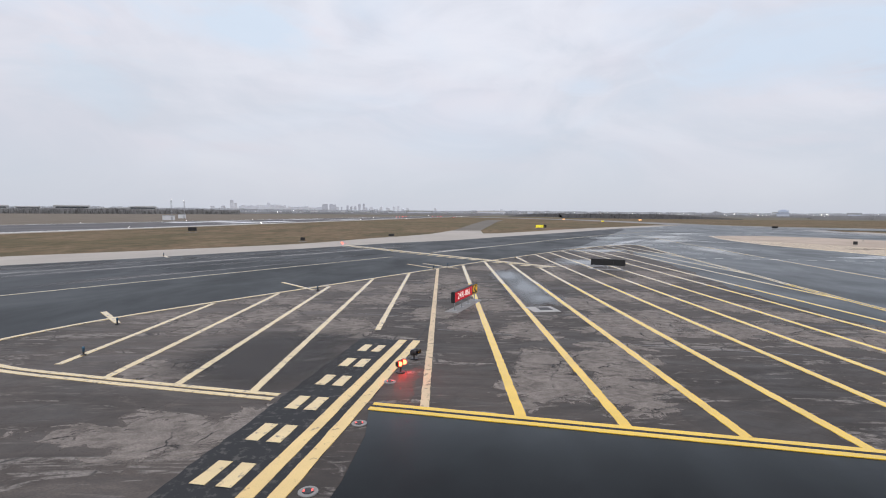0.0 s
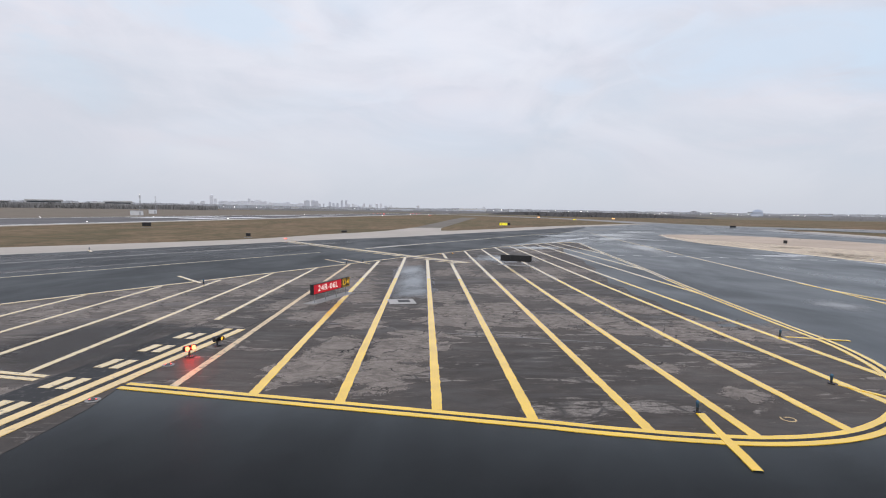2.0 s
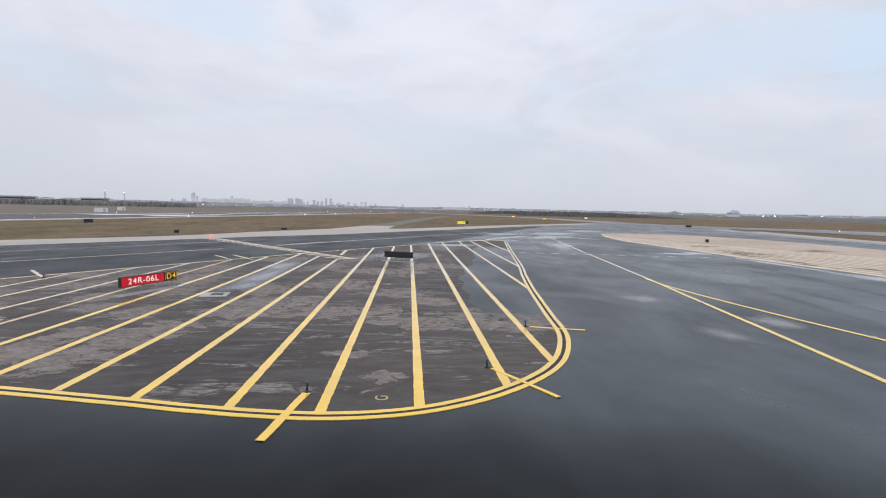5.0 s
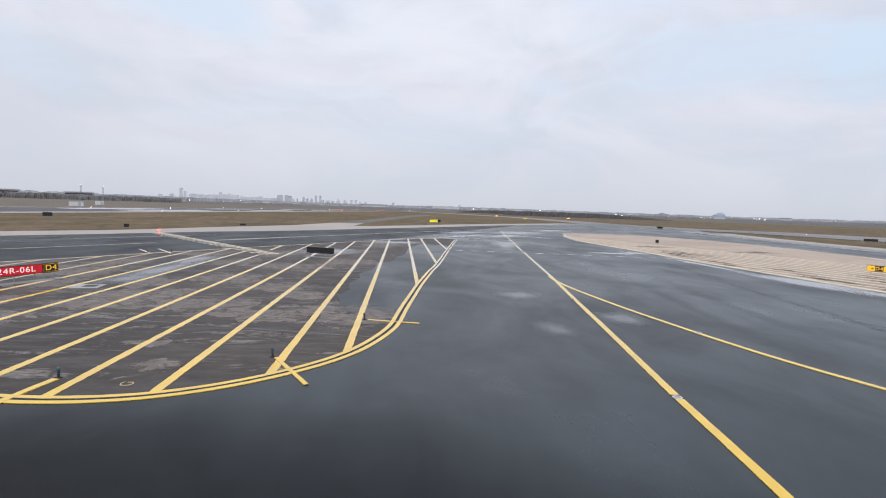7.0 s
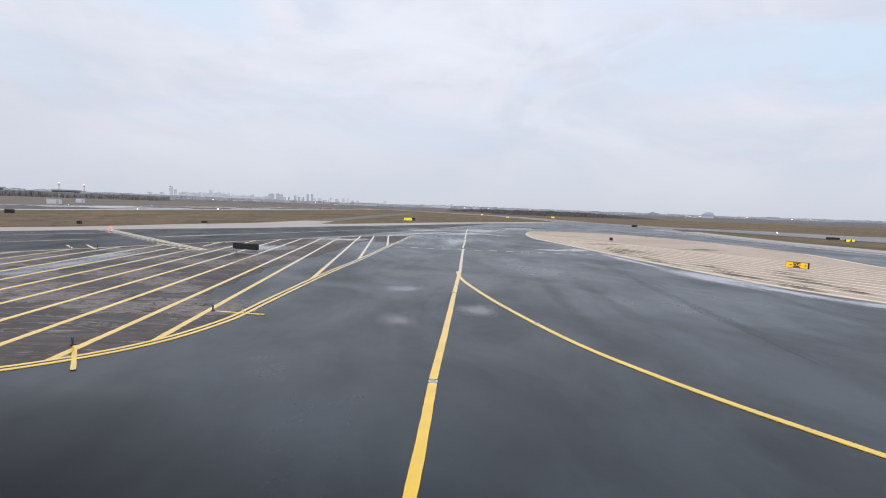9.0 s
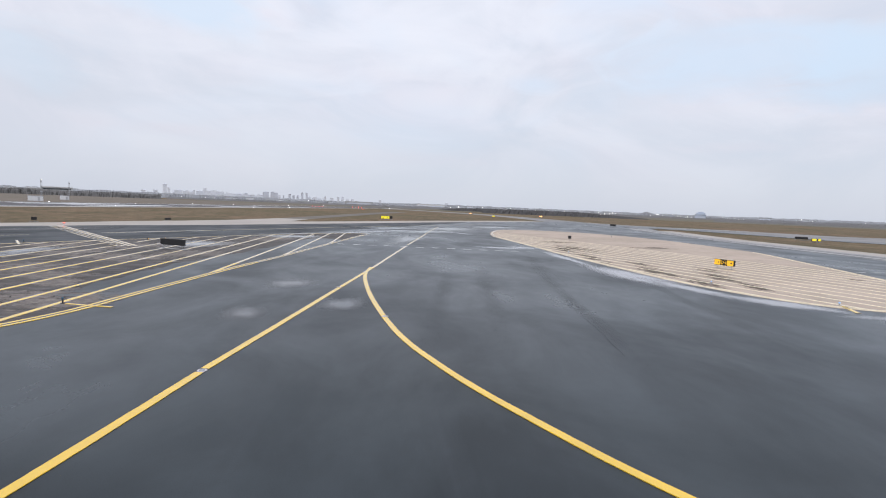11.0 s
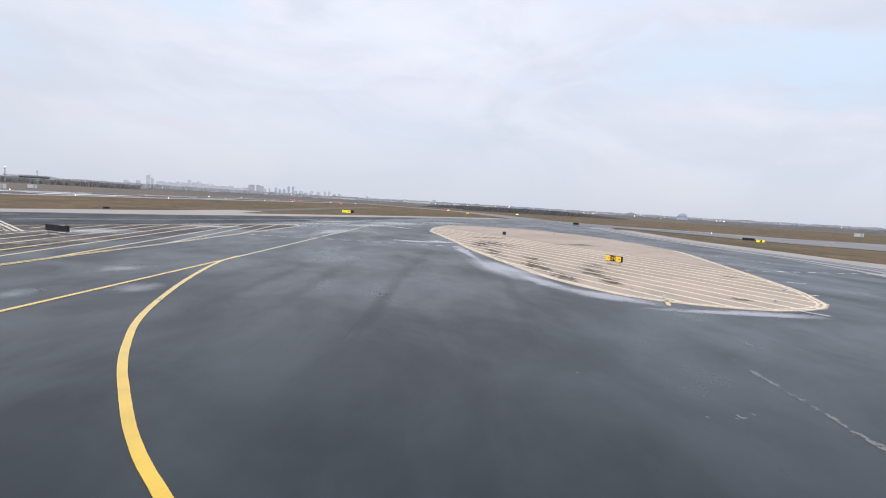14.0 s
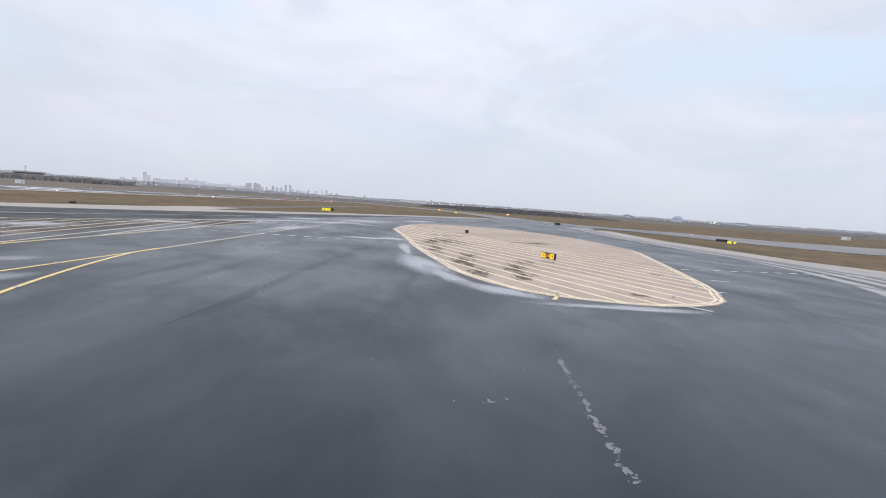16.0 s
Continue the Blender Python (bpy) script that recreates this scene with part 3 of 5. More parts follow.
for off in (0.0, 0.30):
    part("line", ribbon(HATCH_EDGE[:5], 0.175, 0.02, True, 0.4, 0.006, off), M_FADEDSHEEN, edge)
    part("line", ribbon(HATCH_EDGE[5:23], 0.175, 0.02, True, 0.3, 0.006, off), M_YELLOW, edge)
    # Far run of the edge line has the sheen painted in too.
    part("line", ribbon(HATCH_EDGE[22:], 0.175, 0.02, True, 0.3, 0.006, off), M_FADEDSHEEN, edge)
part("black_gap", ribbon(HATCH_EDGE[5:], 0.15, 0.0175, True, 0.3, 0.02, 0.15), M_BLACKPAINT, edge)
part("line", ribbon(HATCH_LEFT, 0.22, 0.0245, True, 0.4, 0.008), M_FADEDSHEEN, edge)


def hold_marking(a, b, label, mats, border=True):
    """Two solid and two broken lines across a taxiway, from a to b; the broken ones to the left of the way."""
    ob = thing("holding_position_marking", label, "marking", kind="structure")
    a, b = Vector((*a, 0)), Vector((*b, 0))
    d = (b - a).normalized()
    n = Vector((-d.y, d.x, 0))
    size = (b - a).length
    if border:
        part("black_border", ribbon([(a + n * 0.98).xy, (b + n * 0.98).xy], 2.25, 0.012, step=0.3, ragged=0.03), M_BLACKPAINT, ob)
    for off in (0.0, 0.52):
        part("solid_line", ribbon([(a + n * off).xy, (b + n * off).xy], 0.29, 0.022, ragged=0.012), M_SOLID if border else mats, ob)
    for off in (1.06, 1.55):
        s = size % 1.74
        while s < size - 0.8:
            p, q = a + n * off + d * s, a + n * off + d * (s + 0.85)
            part("dash", ribbon([p.xy, q.xy], 0.29, 0.022, step=0.3, ragged=0.014), mats, ob)
            s += 1.74
    return ob


hold_marking((-5.72, -9.6), (-0.93, 18.5), "yellow runway holding position lines on black paint", M_FADEDSHEEN)
hold_marking((10.15, 45.2), (-13.5, 73.4), "pale runway holding position lines across the taxiway", M_FADEDSHEEN, False)
cl = thing("taxiway_centreline", "yellow taxiway centreline with a short gap", "marking", kind="structure")
part("line", ribbon([(20.0, -58), (25.6, -14), (27.3, -1), (28.15, 4.7), (28.75, 9.05)], 0.24, 0.018, True, 0.3, 0.006), M_YELLOW, cl)
part("line", ribbon([(28.78, 9.35), (29.75, 15.5), (31.2, 25), (32.5, 33.3)], 0.24, 0.018, True, 0.3, 0.006), M_YELLOW, cl)
# Distant centreline takes the paler colour standing in for sheen.
part("line", ribbon([(32.5, 33.3), (35.6, 55.0)], 0.24, 0.018), M_FADEDSHEEN, cl)
part("line", ribbon([(35.75, 56.4), (38.4, 74), (41.4, 95), (45.2, 119)], 0.24, 0.018, True), M_FADEDSHEEN, cl)
curve = thing("taxiway_turn_line", "yellow curved turn line branching off the centreline", "marking", kind="structure")
part("line", ribbon([(32.35, 33.5), (32.14, 30.0), (32.36, 25.8), (33.02, 20.0), (34.14, 13.7), (35.4, 9.7), (36.9, 6.3), (39.1, 2.4), (42.3, -1.3), (47.5, -4.6), (54, -8.2), (62, -11.5), (90, -22.5), (138, -40)], 0.24, 0.0205, True, 0.25, 0.005), M_YELLOW, curve)
pale = thing("taxiway_centreline", "thin pale centreline of the neighbouring taxiway", "marking", kind="structure")
part("line", ribbon([(-46, -2), (-23.5, 29.1), (-12.2, 44.9), (-5.4, 54.6)], 0.16, 0.018, True), M_PALE, pale)
part("line", ribbon([(-1.2, 60.6), (10, 77.3), (23.7, 97.8), (34, 112), (45.5, 127), (62, 148)], 0.3, 0.018, True), M_PALE, pale)

seam = thing("dashed_boundary_marking", "thin pale dashed line across the taxiway", "marking", kind="structure")
for i in range(14):
    a = Vector((27.6, 55.3)).lerp(Vector((53.0, 51.6)), i / 14)
    b = Vector((27.6, 55.3)).lerp(Vector((53.0, 51.6)), (i + 0.5) / 14)
    part("dash", ribbon([a, b], 0.3, 0.023), M_WHITE, seam)
seam = thing("dashed_boundary_marking", "thin pale dashed line beyond the concrete island", "marking", kind="structure")
for i in range(13):
    a = Vector((78.5, 39.5)).lerp(Vector((104.0, 43.2)), i / 13)
    b = Vector((78.5, 39.5)).lerp(Vector((104.0, 43.2)), (i + 0.5) / 13)
    part("dash", ribbon([a, b], 0.28, 0.023), M_WHITE, seam)

tees = [((12.69, 10.3), (12.33, 7.62), 0.2), ((17.75, 12.35), (19.1, 9.97), 0.13), ((20.16, 17.85), (22.29, 17.3), 0.13), ((-10.7, 33.9), (-7.8, 30.7), 0.22), ((-15.8, 23.5), (-13.6, 21.1), 0.24),
        ((-3.2, 46.7), (-0.75, 43.4), 0.2), ((-1.8, 47.4), (1.3, 43.2), 0.2), ((59.4, 21.25), (58.35, 19.15), 0.25), ((65.95, 19.1), (66.75, 17.8), 0.15), ((76.3, 31.7), (77.7, 31.3), 0.13), ((71.9, 25.1), (72.8, 24.9), 0.13), ((-29.8, 54.2), (-28.0, 51.8), 0.3)]
for a, b, w in tees:
    t_mark = thing("edge_light_bar", "short yellow painted bar beside an edge light", "marking", group="edge light bars", kind="structure")
    part("bar", ribbon([a, b], w, 0.026), M_YELLOW if a[0] > 10 and a[0] < 30 else M_WHITE if a[0] in (65.95, 76.3, 71.9) else M_YELLOW if a[0] == 59.4 else M_FADEDSHEEN, t_mark)

isl = thing("hatched_marking", "pale yellow stripes painted on the concrete island", "marking", kind="structure")


def inside(x, y, poly):
    hit = False
    for (x1, y1), (x2, y2) in zip(poly, poly[1:] + poly[:1]):
        if (y1 > y) != (y2 > y) and x < (x2 - x1) * (y - y1) / (y2 - y1) + x1:
            hit = not hit
    return hit


sdir = Vector((0.33, -0.944))
snor = Vector((0.944, 0.33))
for k in range(13):
    base = Vector((55.05, 28.75)) + snor * (1.95 * k)
    run = [base + sdir * (0.5 * i) for i in range(-140, 80)]
    run = [p for p in run if inside(p.x, p.y, ISLAND) and p.y < 110]
    if len(run) > 4:
        part("stripe", ribbon([run[0], run[-1]], 0.27, 0.022, step=0.5, ragged=0.02), M_CREAM, isl)
rim = thing("taxiway_edge_marking", "double pale yellow line round the concrete island", "marking", kind="structure")
for off in (0.35, 0.70):
    part("line", ribbon(ISLAND[:20], 0.16, 0.026, True, 0.8, 0.008, off - 0.1), M_CREAM, rim)
part("line", ribbon(ISLAND[-3:] + ISLAND[:1], 0.3, 0.026, True, 0.8, 0.008, 0.4), M_PALE, rim)

M_RUNWAYWHITE = paint("bright_runway_paint", (0.86, 0.86, 0.86), (0.5, 0.5, 0.5), 0.3, 0.6)
slab("runway_shoulder", [(runway_x(-90) + 4.5, -90), (runway_x(900) + 4.5, 900), (runway_x(900) + 0.02, 900), (runway_x(-90) + 0.02, -90)], 0.0, 0.2, M_STRIP, "pale concrete shoulder along the runway", "runway shoulder")
rw = thing("runway_marking", "white painted runway edge and touchdown bars", "marking", kind="structure")
part("edge_line", ribbon([(runway_x(-60) - 1.2, -60), (runway_x(900) - 1.2, 900)], 1.8, 0.014, step=20), M_RUNWAYWHITE, rw)
part("edge_line", ribbon([(runway_x(-60) - 58.8, -60), (runway_x(900) - 58.8, 900)], 1.8, 0.014, step=20), M_RUNWAYWHITE, rw)
for off, y, wide in ((41, 214, 9.0), (19, 214, 9.0), (44, 320, 5.5), (17, 320, 5.5), (44, 430, 3.6), (17, 430, 3.6)):
    part("touchdown_bar", ribbon([(runway_x(y) - off, y), (runway_x(y + 60) - off, y + 60)], wide, 0.014, step=5), M_RUNWAYWHITE, rw)

# ---- signs ----

def leg(parent, x, y, h, r=0.022):
    part("leg", tube(bmesh.new(), r, h, (x, y, 0), n=10), M_STEEL, parent)
    part("flange", box(bmesh.new(), (0.2, 0.2, 0.02), (x, y, 0.022), 0.006), M_STEEL, parent)


def guidance_sign(x0, y0, x1, y1, label, panels, low, high, deep=0.2, pad=True, group=""):
    """An airfield sign from its left end to its right end, seen from the front. panels: (share, face, text, ink)."""
    size = math.hypot(x1 - x0, y1 - y0)
    ob = thing("guidance_sign", label, "airfield sign", (x0 + x1) / 2, (y0 + y1) / 2, 0, math.degrees(math.atan2(y1 - y0, x1 - x0)), group)
    h = high - low
    total = sum(p[0] for p in panels)
    u = -size / 2
    for share, face, text, ink in panels:
        w = size * share / total
        mid = u + w / 2
        case = part("panel", box(bmesh.new(), (w - 0.006, deep, h), (mid, 0, low + h / 2), 0.012), M_BLACK, ob)
        part("face", box(bmesh.new(), (w - 0.07, 0.012, h - 0.07), (mid, -deep / 2 - 0.004, low + h / 2), 0.003), face, case)
        if text == "bars":
            part("bar", box(bmesh.new(), (w * 0.22, 0.008, h * 0.12), (mid + w * 0.12, -deep / 2 - 0.012, low + h * 0.5)), ink, case)
            part("bar", box(bmesh.new(), (w * 0.08, 0.008, h * 0.30), (mid + w * 0.24, -deep / 2 - 0.012, low + h * 0.5)), ink, case)
        elif text:
            fit_size = min(h * 0.8, (w - 0.1) / (0.62 * len(text)))
            lettering(text, fit_size, ink, case, pose(mid, -deep / 2 - 0.013, low + h / 2, 90, 0, 0), "bold sign lettering")
        if text == "D4":
            for dx, dz, sx, sz in ((0, h / 2 - 0.05, w - 0.09, 0.01), (0, -h / 2 + 0.05, w - 0.09, 0.01), (w / 2 - 0.05, 0, 0.01, h - 0.1), (-w / 2 + 0.05, 0, 0.01, h - 0.1)):
                part("border", box(bmesh.new(), (sx, 0.008, sz), (mid + dx, -deep / 2 - 0.011, low + h / 2 + dz)), ink, case)
        u += w
    n = max(2, round(size / 1.0))
    for i in range(n):
        leg(ob, -size / 2 + 0.25 + (size - 0.5) * i / (n - 1), 0, low + 0.01)
    if pad:
        part("base", box(bmesh.new(), (size + 0.5, 0.7, 0.05), (0, 0, -0.008), 0.01), M_PAD, ob, "pale concrete footing")
    return ob


guidance_sign(0.50, 24.15, 1.80, 27.45, "lit red runway sign reading 24R-06L beside black D4 panel", [(2.62, M_RED, "24R-06L", M_SIGNWHITE), (0.86, M_BLACK, "D4", M_SIGNYELLOW)], 0.42, 0.95)
guidance_sign(15.38, 42.75, 12.85, 43.95, "dark unlit back of a long airfield sign on legs", [(1, M_BLACK, "", None), (1, M_BLACK, "", None), (1, M_BLACK, "", None)], 0.36, 0.90)
guidance_sign(64.7, 40.7, 65.42, 38.9, "yellow taxiway sign with dark D4 panel on concrete", [(0.85, M_SIGNYELLOW, "bars", M_BLACK), (0.75, M_BLACK, "D4", M_SIGNYELLOW), (0.9, M_SIGNYELLOW, "bars", M_BLACK)], 0.30, 0.86, 0.26, False)
guidance_sign(30.2, 166.5, 34.0, 167.8, "yellow and black taxiway sign standing in the grass", [(0.8, M_SIGNLEMON, "bars", M_BLACK), (1.7, M_SIGNLEMON, "bars", M_BLACK), (0.9, M_BLACK, "", None)], 0.25, 1.15)
guidance_sign(131.4, 104.6, 132.9, 105.0, "yellow taxiway sign standing in the grass strip", [(1, M_SIGNLEMON, "", None)], 0.25, 0.85)
guidance_sign(133.4, 105.1, 134.4, 105.4, "short yellow taxiway sign standing in the grass strip", [(1, M_SIGNLEMON, "", None)], 0.25, 0.85)
guidance_sign(138.5, 113.7, 136.3, 115.4, "dark unlit back of a taxiway sign in the grass", [(1, M_BLACK, "", None), (1, M_BLACK, "", None)], 0.25, 0.85)
guidance_sign(117.2, 178.4, 114.9, 178.1, "dark back of a low taxiway sign beyond the island", [(1, M_BLACK, "", None), (1, M_BLACK, "", None)], 0.25, 0.95)
guidance_sign(-56.6, 117.2, -58.3, 116.6, "dark back of a runway sign in the grass", [(1, M_BLACK, "", None), (1, M_BLACK, "", None)], 0.3, 1.15)
guidance_sign(-22.2, 82.0, -22.85, 81.7, "dark back of a small sign in the grass", [(1, M_BLACK, "", None)], 0.2, 0.7)
guidance_sign(-9.7, 101.0, -10.7, 100.6, "dark back of a small sign in the grass", [(1, M_BLACK, "", None)], 0.15, 0.55)
guidance_sign(99.1, 423.2, 100.9, 422.8, "orange lit taxiway sign beside the distant taxiway", [(1, M_SIGNORANGE, "", None)], 0.25, 0.95, group="lit distant signs")
guidance_sign(96.7, 312.2, 98.5, 311.8, "bright yellow lit taxiway sign beside the distant taxiway", [(1, M_SIGNLEMON, "", None)], 0.25, 0.9, group="lit distant signs")
guidance_sign(152.2, 397.4, 154.4, 396.6, "orange lit taxiway sign beside the distant taxiway", [(1, M_SIGNORANGE, "", None)], 0.25, 1.0, group="lit distant signs")
guidance_sign(64.2, 78.75, 63.72, 79.0, "small dark sign box on legs on the concrete island", [(1, M_BLACK, "", None)], 0.28, 0.78, 0.25, False)

# ---- airfield lights ----
blue = thing("taxiway_edge_light", "blue taxiway edge light on a short dark stem", "edge light", 12.69, 10.42, 0.004, group="taxiway edge lights")
part("base_plate", tube(bmesh.new(), 0.085, 0.025, n=20), M_DARKSTEEL, blue)
part("stem", tube(bmesh.new(), 0.03, 0.12, (0, 0, 0.03)), M_DARKSTEEL, blue)
part("body", tube(bmesh.new(), 0.034, 0.11, (0, 0, 0.12), 0.044, 16), M_BLUEBODY, blue)
dome = bmesh.new()
bmesh.ops.create_uvsphere(dome, u_segments=16, v_segments=8, radius=0.046, matrix=Matrix.Translation((0, 0, 0.235)) @ Matrix.Diagonal((1, 1, 1.2, 1)))
part("lens", dome, M_BLUE, blue, "blue glass lens")
for x, y in [(17.62, 12.45), (20.0, 17.9), (-7.5, 30.4), (-13.5, 20.9), (-11.7, 16.35), (-0.75, 43.1), (0.45, 45.0), (-29.9, 54.4), (78.6, 95.2)]:
    copy_thing(blue, pose(x, y, 0.012))
low_blue = thing("taxiway_edge_light", "low lit blue edge light on the concrete island", "edge light", 59.35, 21.35, 0.012, group="taxiway edge lights")
part("base_plate", tube(bmesh.new(), 0.12, 0.03, n=20), M_COLLAR, low_blue)
part("stem", tube(bmesh.new(), 0.03, 0.1, (0, 0, 0.03)), M_STEEL, low_blue)
dome = bmesh.new()
bmesh.ops.create_uvsphere(dome, u_segments=14, v_segments=8, radius=0.055, matrix=Matrix.Translation((0, 0, 0.16)))
part("lens", dome, M_BLUELIT, low_blue, "glowing pale blue lens")
for x, y in [(56.8, 29.25), (71.75, 26.75), (66.95, 21.85), (54.25, 51.95)]:
    copy_thing(low_blue, pose(x, y, 0.012))


def guard_light(x, y, turn, label):
    ob = thing("runway_guard_light", label, "guard light", x, y, 0.02, turn)
    part("base_plate", tube(bmesh.new(), 0.16, 0.03, n=20), M_DARKSTEEL, ob)
    part("stem", tube(bmesh.new(), 0.035, 0.16, (0, 0, 0.03)), M_DARKSTEEL, ob)
    body = part("housing", box(bmesh.new(), (0.42, 0.15, 0.22), (0, 0, 0.3), 0.03), M_DARKSTEEL, ob)
    for dx in (-0.115, 0.115):
        b = bmesh.new()
        bmesh.ops.create_cone(b, cap_ends=True, segments=18, radius1=0.085, radius2=0.085, depth=0.03, matrix=Matrix.Translation((dx, -0.09, 0.3)) @ pose(0, 0, 0, 90))
        part("lamp", b, M_AMBER if dx > 0 else M_BLACK, body)
        b = bmesh.new()
        bmesh.ops.create_cone(b, cap_ends=False, segments=18, radius1=0.095, radius2=0.095, depth=0.13, matrix=Matrix.Translation((dx, -0.14, 0.305)) @ pose(0, 0, 0, 90))
        part("visor", b, M_BLACK, body)
    return ob


near_guard = guard_light(-0.9, 16.1, 62, "dark runway guard light with one lit amber lamp")
near_guard.scale = (0.8, 0.8, 0.8)
small = guard_light(7.6, 53.0, 20, "small dark runway guard light by the hatching")
small.scale = (0.4, 0.4, 0.35)
copy_thing(small, pose(9.0, 53.9, 0.02, 0, 0, 20))

raised = thing("stop_bar_light", "raised red stop bar light with two lit lamps", "stop bar light", -1.22, 14.75, 0.01, 60)
part("base_plate", tube(bmesh.new(), 0.14, 0.03, n=20), M_DARKSTEEL, raised)
part("stem", tube(bmesh.new(), 0.03, 0.2, (0, 0, 0.03)), M_DARKSTEEL, raised)
case = part("housing", box(bmesh.new(), (0.42, 0.12, 0.16), (0, 0, 0.29), 0.03), M_BLACK, raised)
for dx in (-0.11, 0.11):
    b = bmesh.new()
    bmesh.ops.create_uvsphere(b, u_segments=14, v_segments=9, radius=0.07, matrix=Matrix.Translation((dx, -0.055, 0.29)))
    part("lamp", b, M_REDLAMP, case, "glowing red lamp")

stop = thing("stop_bar_light", "lit red stop bar light set into the pavement", "stop bar light", -2.24, 8.27, 0.006, 100, "stop bar lights")
part("ring", tube(bmesh.new(), 0.17, 0.016, n=24), M_PAD, stop)
part("cover", tube(bmesh.new(), 0.11, 0.034, r2=0.085, n=20), M_DARKSTEEL, stop)
part("lens", box(bmesh.new(), (0.07, 0.03, 0.02), (0.0, -0.07, 0.03), 0.005), M_REDDIM, stop, "glowing red lens")
part("lens", box(bmesh.new(), (0.07, 0.03, 0.02), (0.0, 0.07, 0.03), 0.005), M_REDDIM, stop, "glowing red lens")
for x, y in [(-1.84, 11.07), (-1.45, 13.9), (-2.7, 5.4), (-3.2, 2.6)]:
    copy_thing(stop, pose(x, y, 0.008, 0, 0, 100))


M_LIGHTGREY = plain("pale_metal_fitting", (0.72, 0.66, 0.66), 0.45, 0.2)
inset = thing("centreline_light", "pale inset centreline light between painted line ends", "inset light", 28.77, 9.2, 0.001, 8, "inset centreline lights")
part("ring", tube(bmesh.new(), 0.13, 0.016, n=24), M_LIGHTGREY, inset)
part("lens", tube(bmesh.new(), 0.09, 0.03, r2=0.07, n=18), M_STEEL, inset)
copy_thing(inset, pose(30.95, 23.9, 0.018, 0, 0, 8))
copy_thing(inset, pose(33.65, 16.4, 0.018, 0, 0, 8))

def lit_stem(name, label, category, x, y, lens, r, h, group):
    ob = thing(name, label, category, x, y, -0.07, 0, group)
    part("stem", tube(bmesh.new(), r * 0.4, h, n=8), M_DARKSTEEL, ob)
    part("base_plate", tube(bmesh.new(), r * 1.3, 0.06, n=12), M_DARKSTEEL, ob)
    b = bmesh.new()
    bmesh.ops.create_uvsphere(b, u_segments=10, v_segments=7, radius=r, matrix=Matrix.Translation((0, 0, h + r * 0.8)))
    part("lens", b, lens, ob, "glowing lens")
    return ob


rl = lit_stem("runway_edge_light", "white runway edge light lit on a short stem", "edge light", -90.5, 147.3, M_WHITELAMP, 0.09, 0.3, "runway edge lights")
for y in range(207, 900, 60):
    copy_thing(rl, pose(runway_x(y) + 1.2, y, -0.07))
for y in range(195, 900, 60):
    copy_thing(rl, pose(runway_x(y) - 61.5, y, -0.07))
copy_thing(rl, pose(160, 162, -0.07))
far_stop = copy_thing(raised, pose(-15.2, 77.0, 0.01, 0, 0, -20))
far_stop.scale = (0.8, 0.8, 0.55)
M_REDFAR = lamp("lit_red_lamp", (1.0, 0.06, 0.05), 3)
pl = lit_stem("approach_slope_light", "red approach slope light lit beside the runway", "approach light", -50.0, 545.0, M_REDFAR, 0.28, 0.6, "approach slope lights")
for x, y in [(-46.6, 547), (-43.2, 549), (-39.8, 551), (-13, 612), (-9.6, 614), (-6.2, 616), (-2.8, 618), (9, 440)]:
    copy_thing(pl, pose(x, y, -0.07))

# ---- pit cover, painted curl, cracks, puddles ----
pit = thing("pit_cover", "dark iron pit cover in a pale concrete collar", "pit cover", 4.95, 24.85, 0.004, 10)
part("collar", box(bmesh.new(), (1.35, 1.35, 0.03), (0, 0, 0.008), 0.008), M_COLLAR, pit)
part("cover", box(bmesh.new(), (0.62, 0.7, 0.02), (0.12, 0.08, 0.022), 0.006), M_IRON, pit)

M_RUST = paint("worn_orange_paint", (0.62, 0.46, 0.24), (0.12, 0.10, 0.085), 0.4, 0.6)
curl = thing("painted_curl", "small worn orange painted curl on the worn asphalt", "marking", kind="structure")
part("stroke", ribbon([(14.50, 10.12), (14.46, 9.97), (14.54, 9.86), (14.68, 9.86), (14.76, 9.98), (14.70, 10.10), (14.58, 10.08)], 0.035, 0.014, True, 0.05, 0.006), M_RUST, curl)


M_CRACKFILL = concrete("pale_crack_residue", (0.19, 0.192, 0.192), (0.27, 0.27, 0.268), (0.13, 0.13, 0.13))
bm = bmesh.new()
way = smooth([(56.45, 17.45), (55.35, 11.45), (54.65, 7.95), (54.25, 5.85), (53.83, 3.7), (53.63, 2.35), (53.43, 0.75), (53.15, -1.55), (52.85, -5.05)], 0.14)
spots = [(p, 0.12 if p.y < 3.4 else 0.095 if p.y < 8.3 else 0.03) for p in way] + [(Vector((cx, cy, 0)), r) for cx, cy, r in [(51.6, 4.87, 0.2), (51.3, 4.95, 0.1), (52.05, 4.9, 0.05), (51.05, 9.1, 0.05), (55.9, 14.4, 0.07), (48.65, 7.85, 0.06), (50.7, 4.75, 0.05), (45.4, 28.5, 0.055), (41.7, 11.2, 0.04), (46.6, 18.4, 0.045), (42.2, 14.1, 0.03)]]
cell = 0.022
taken = set()
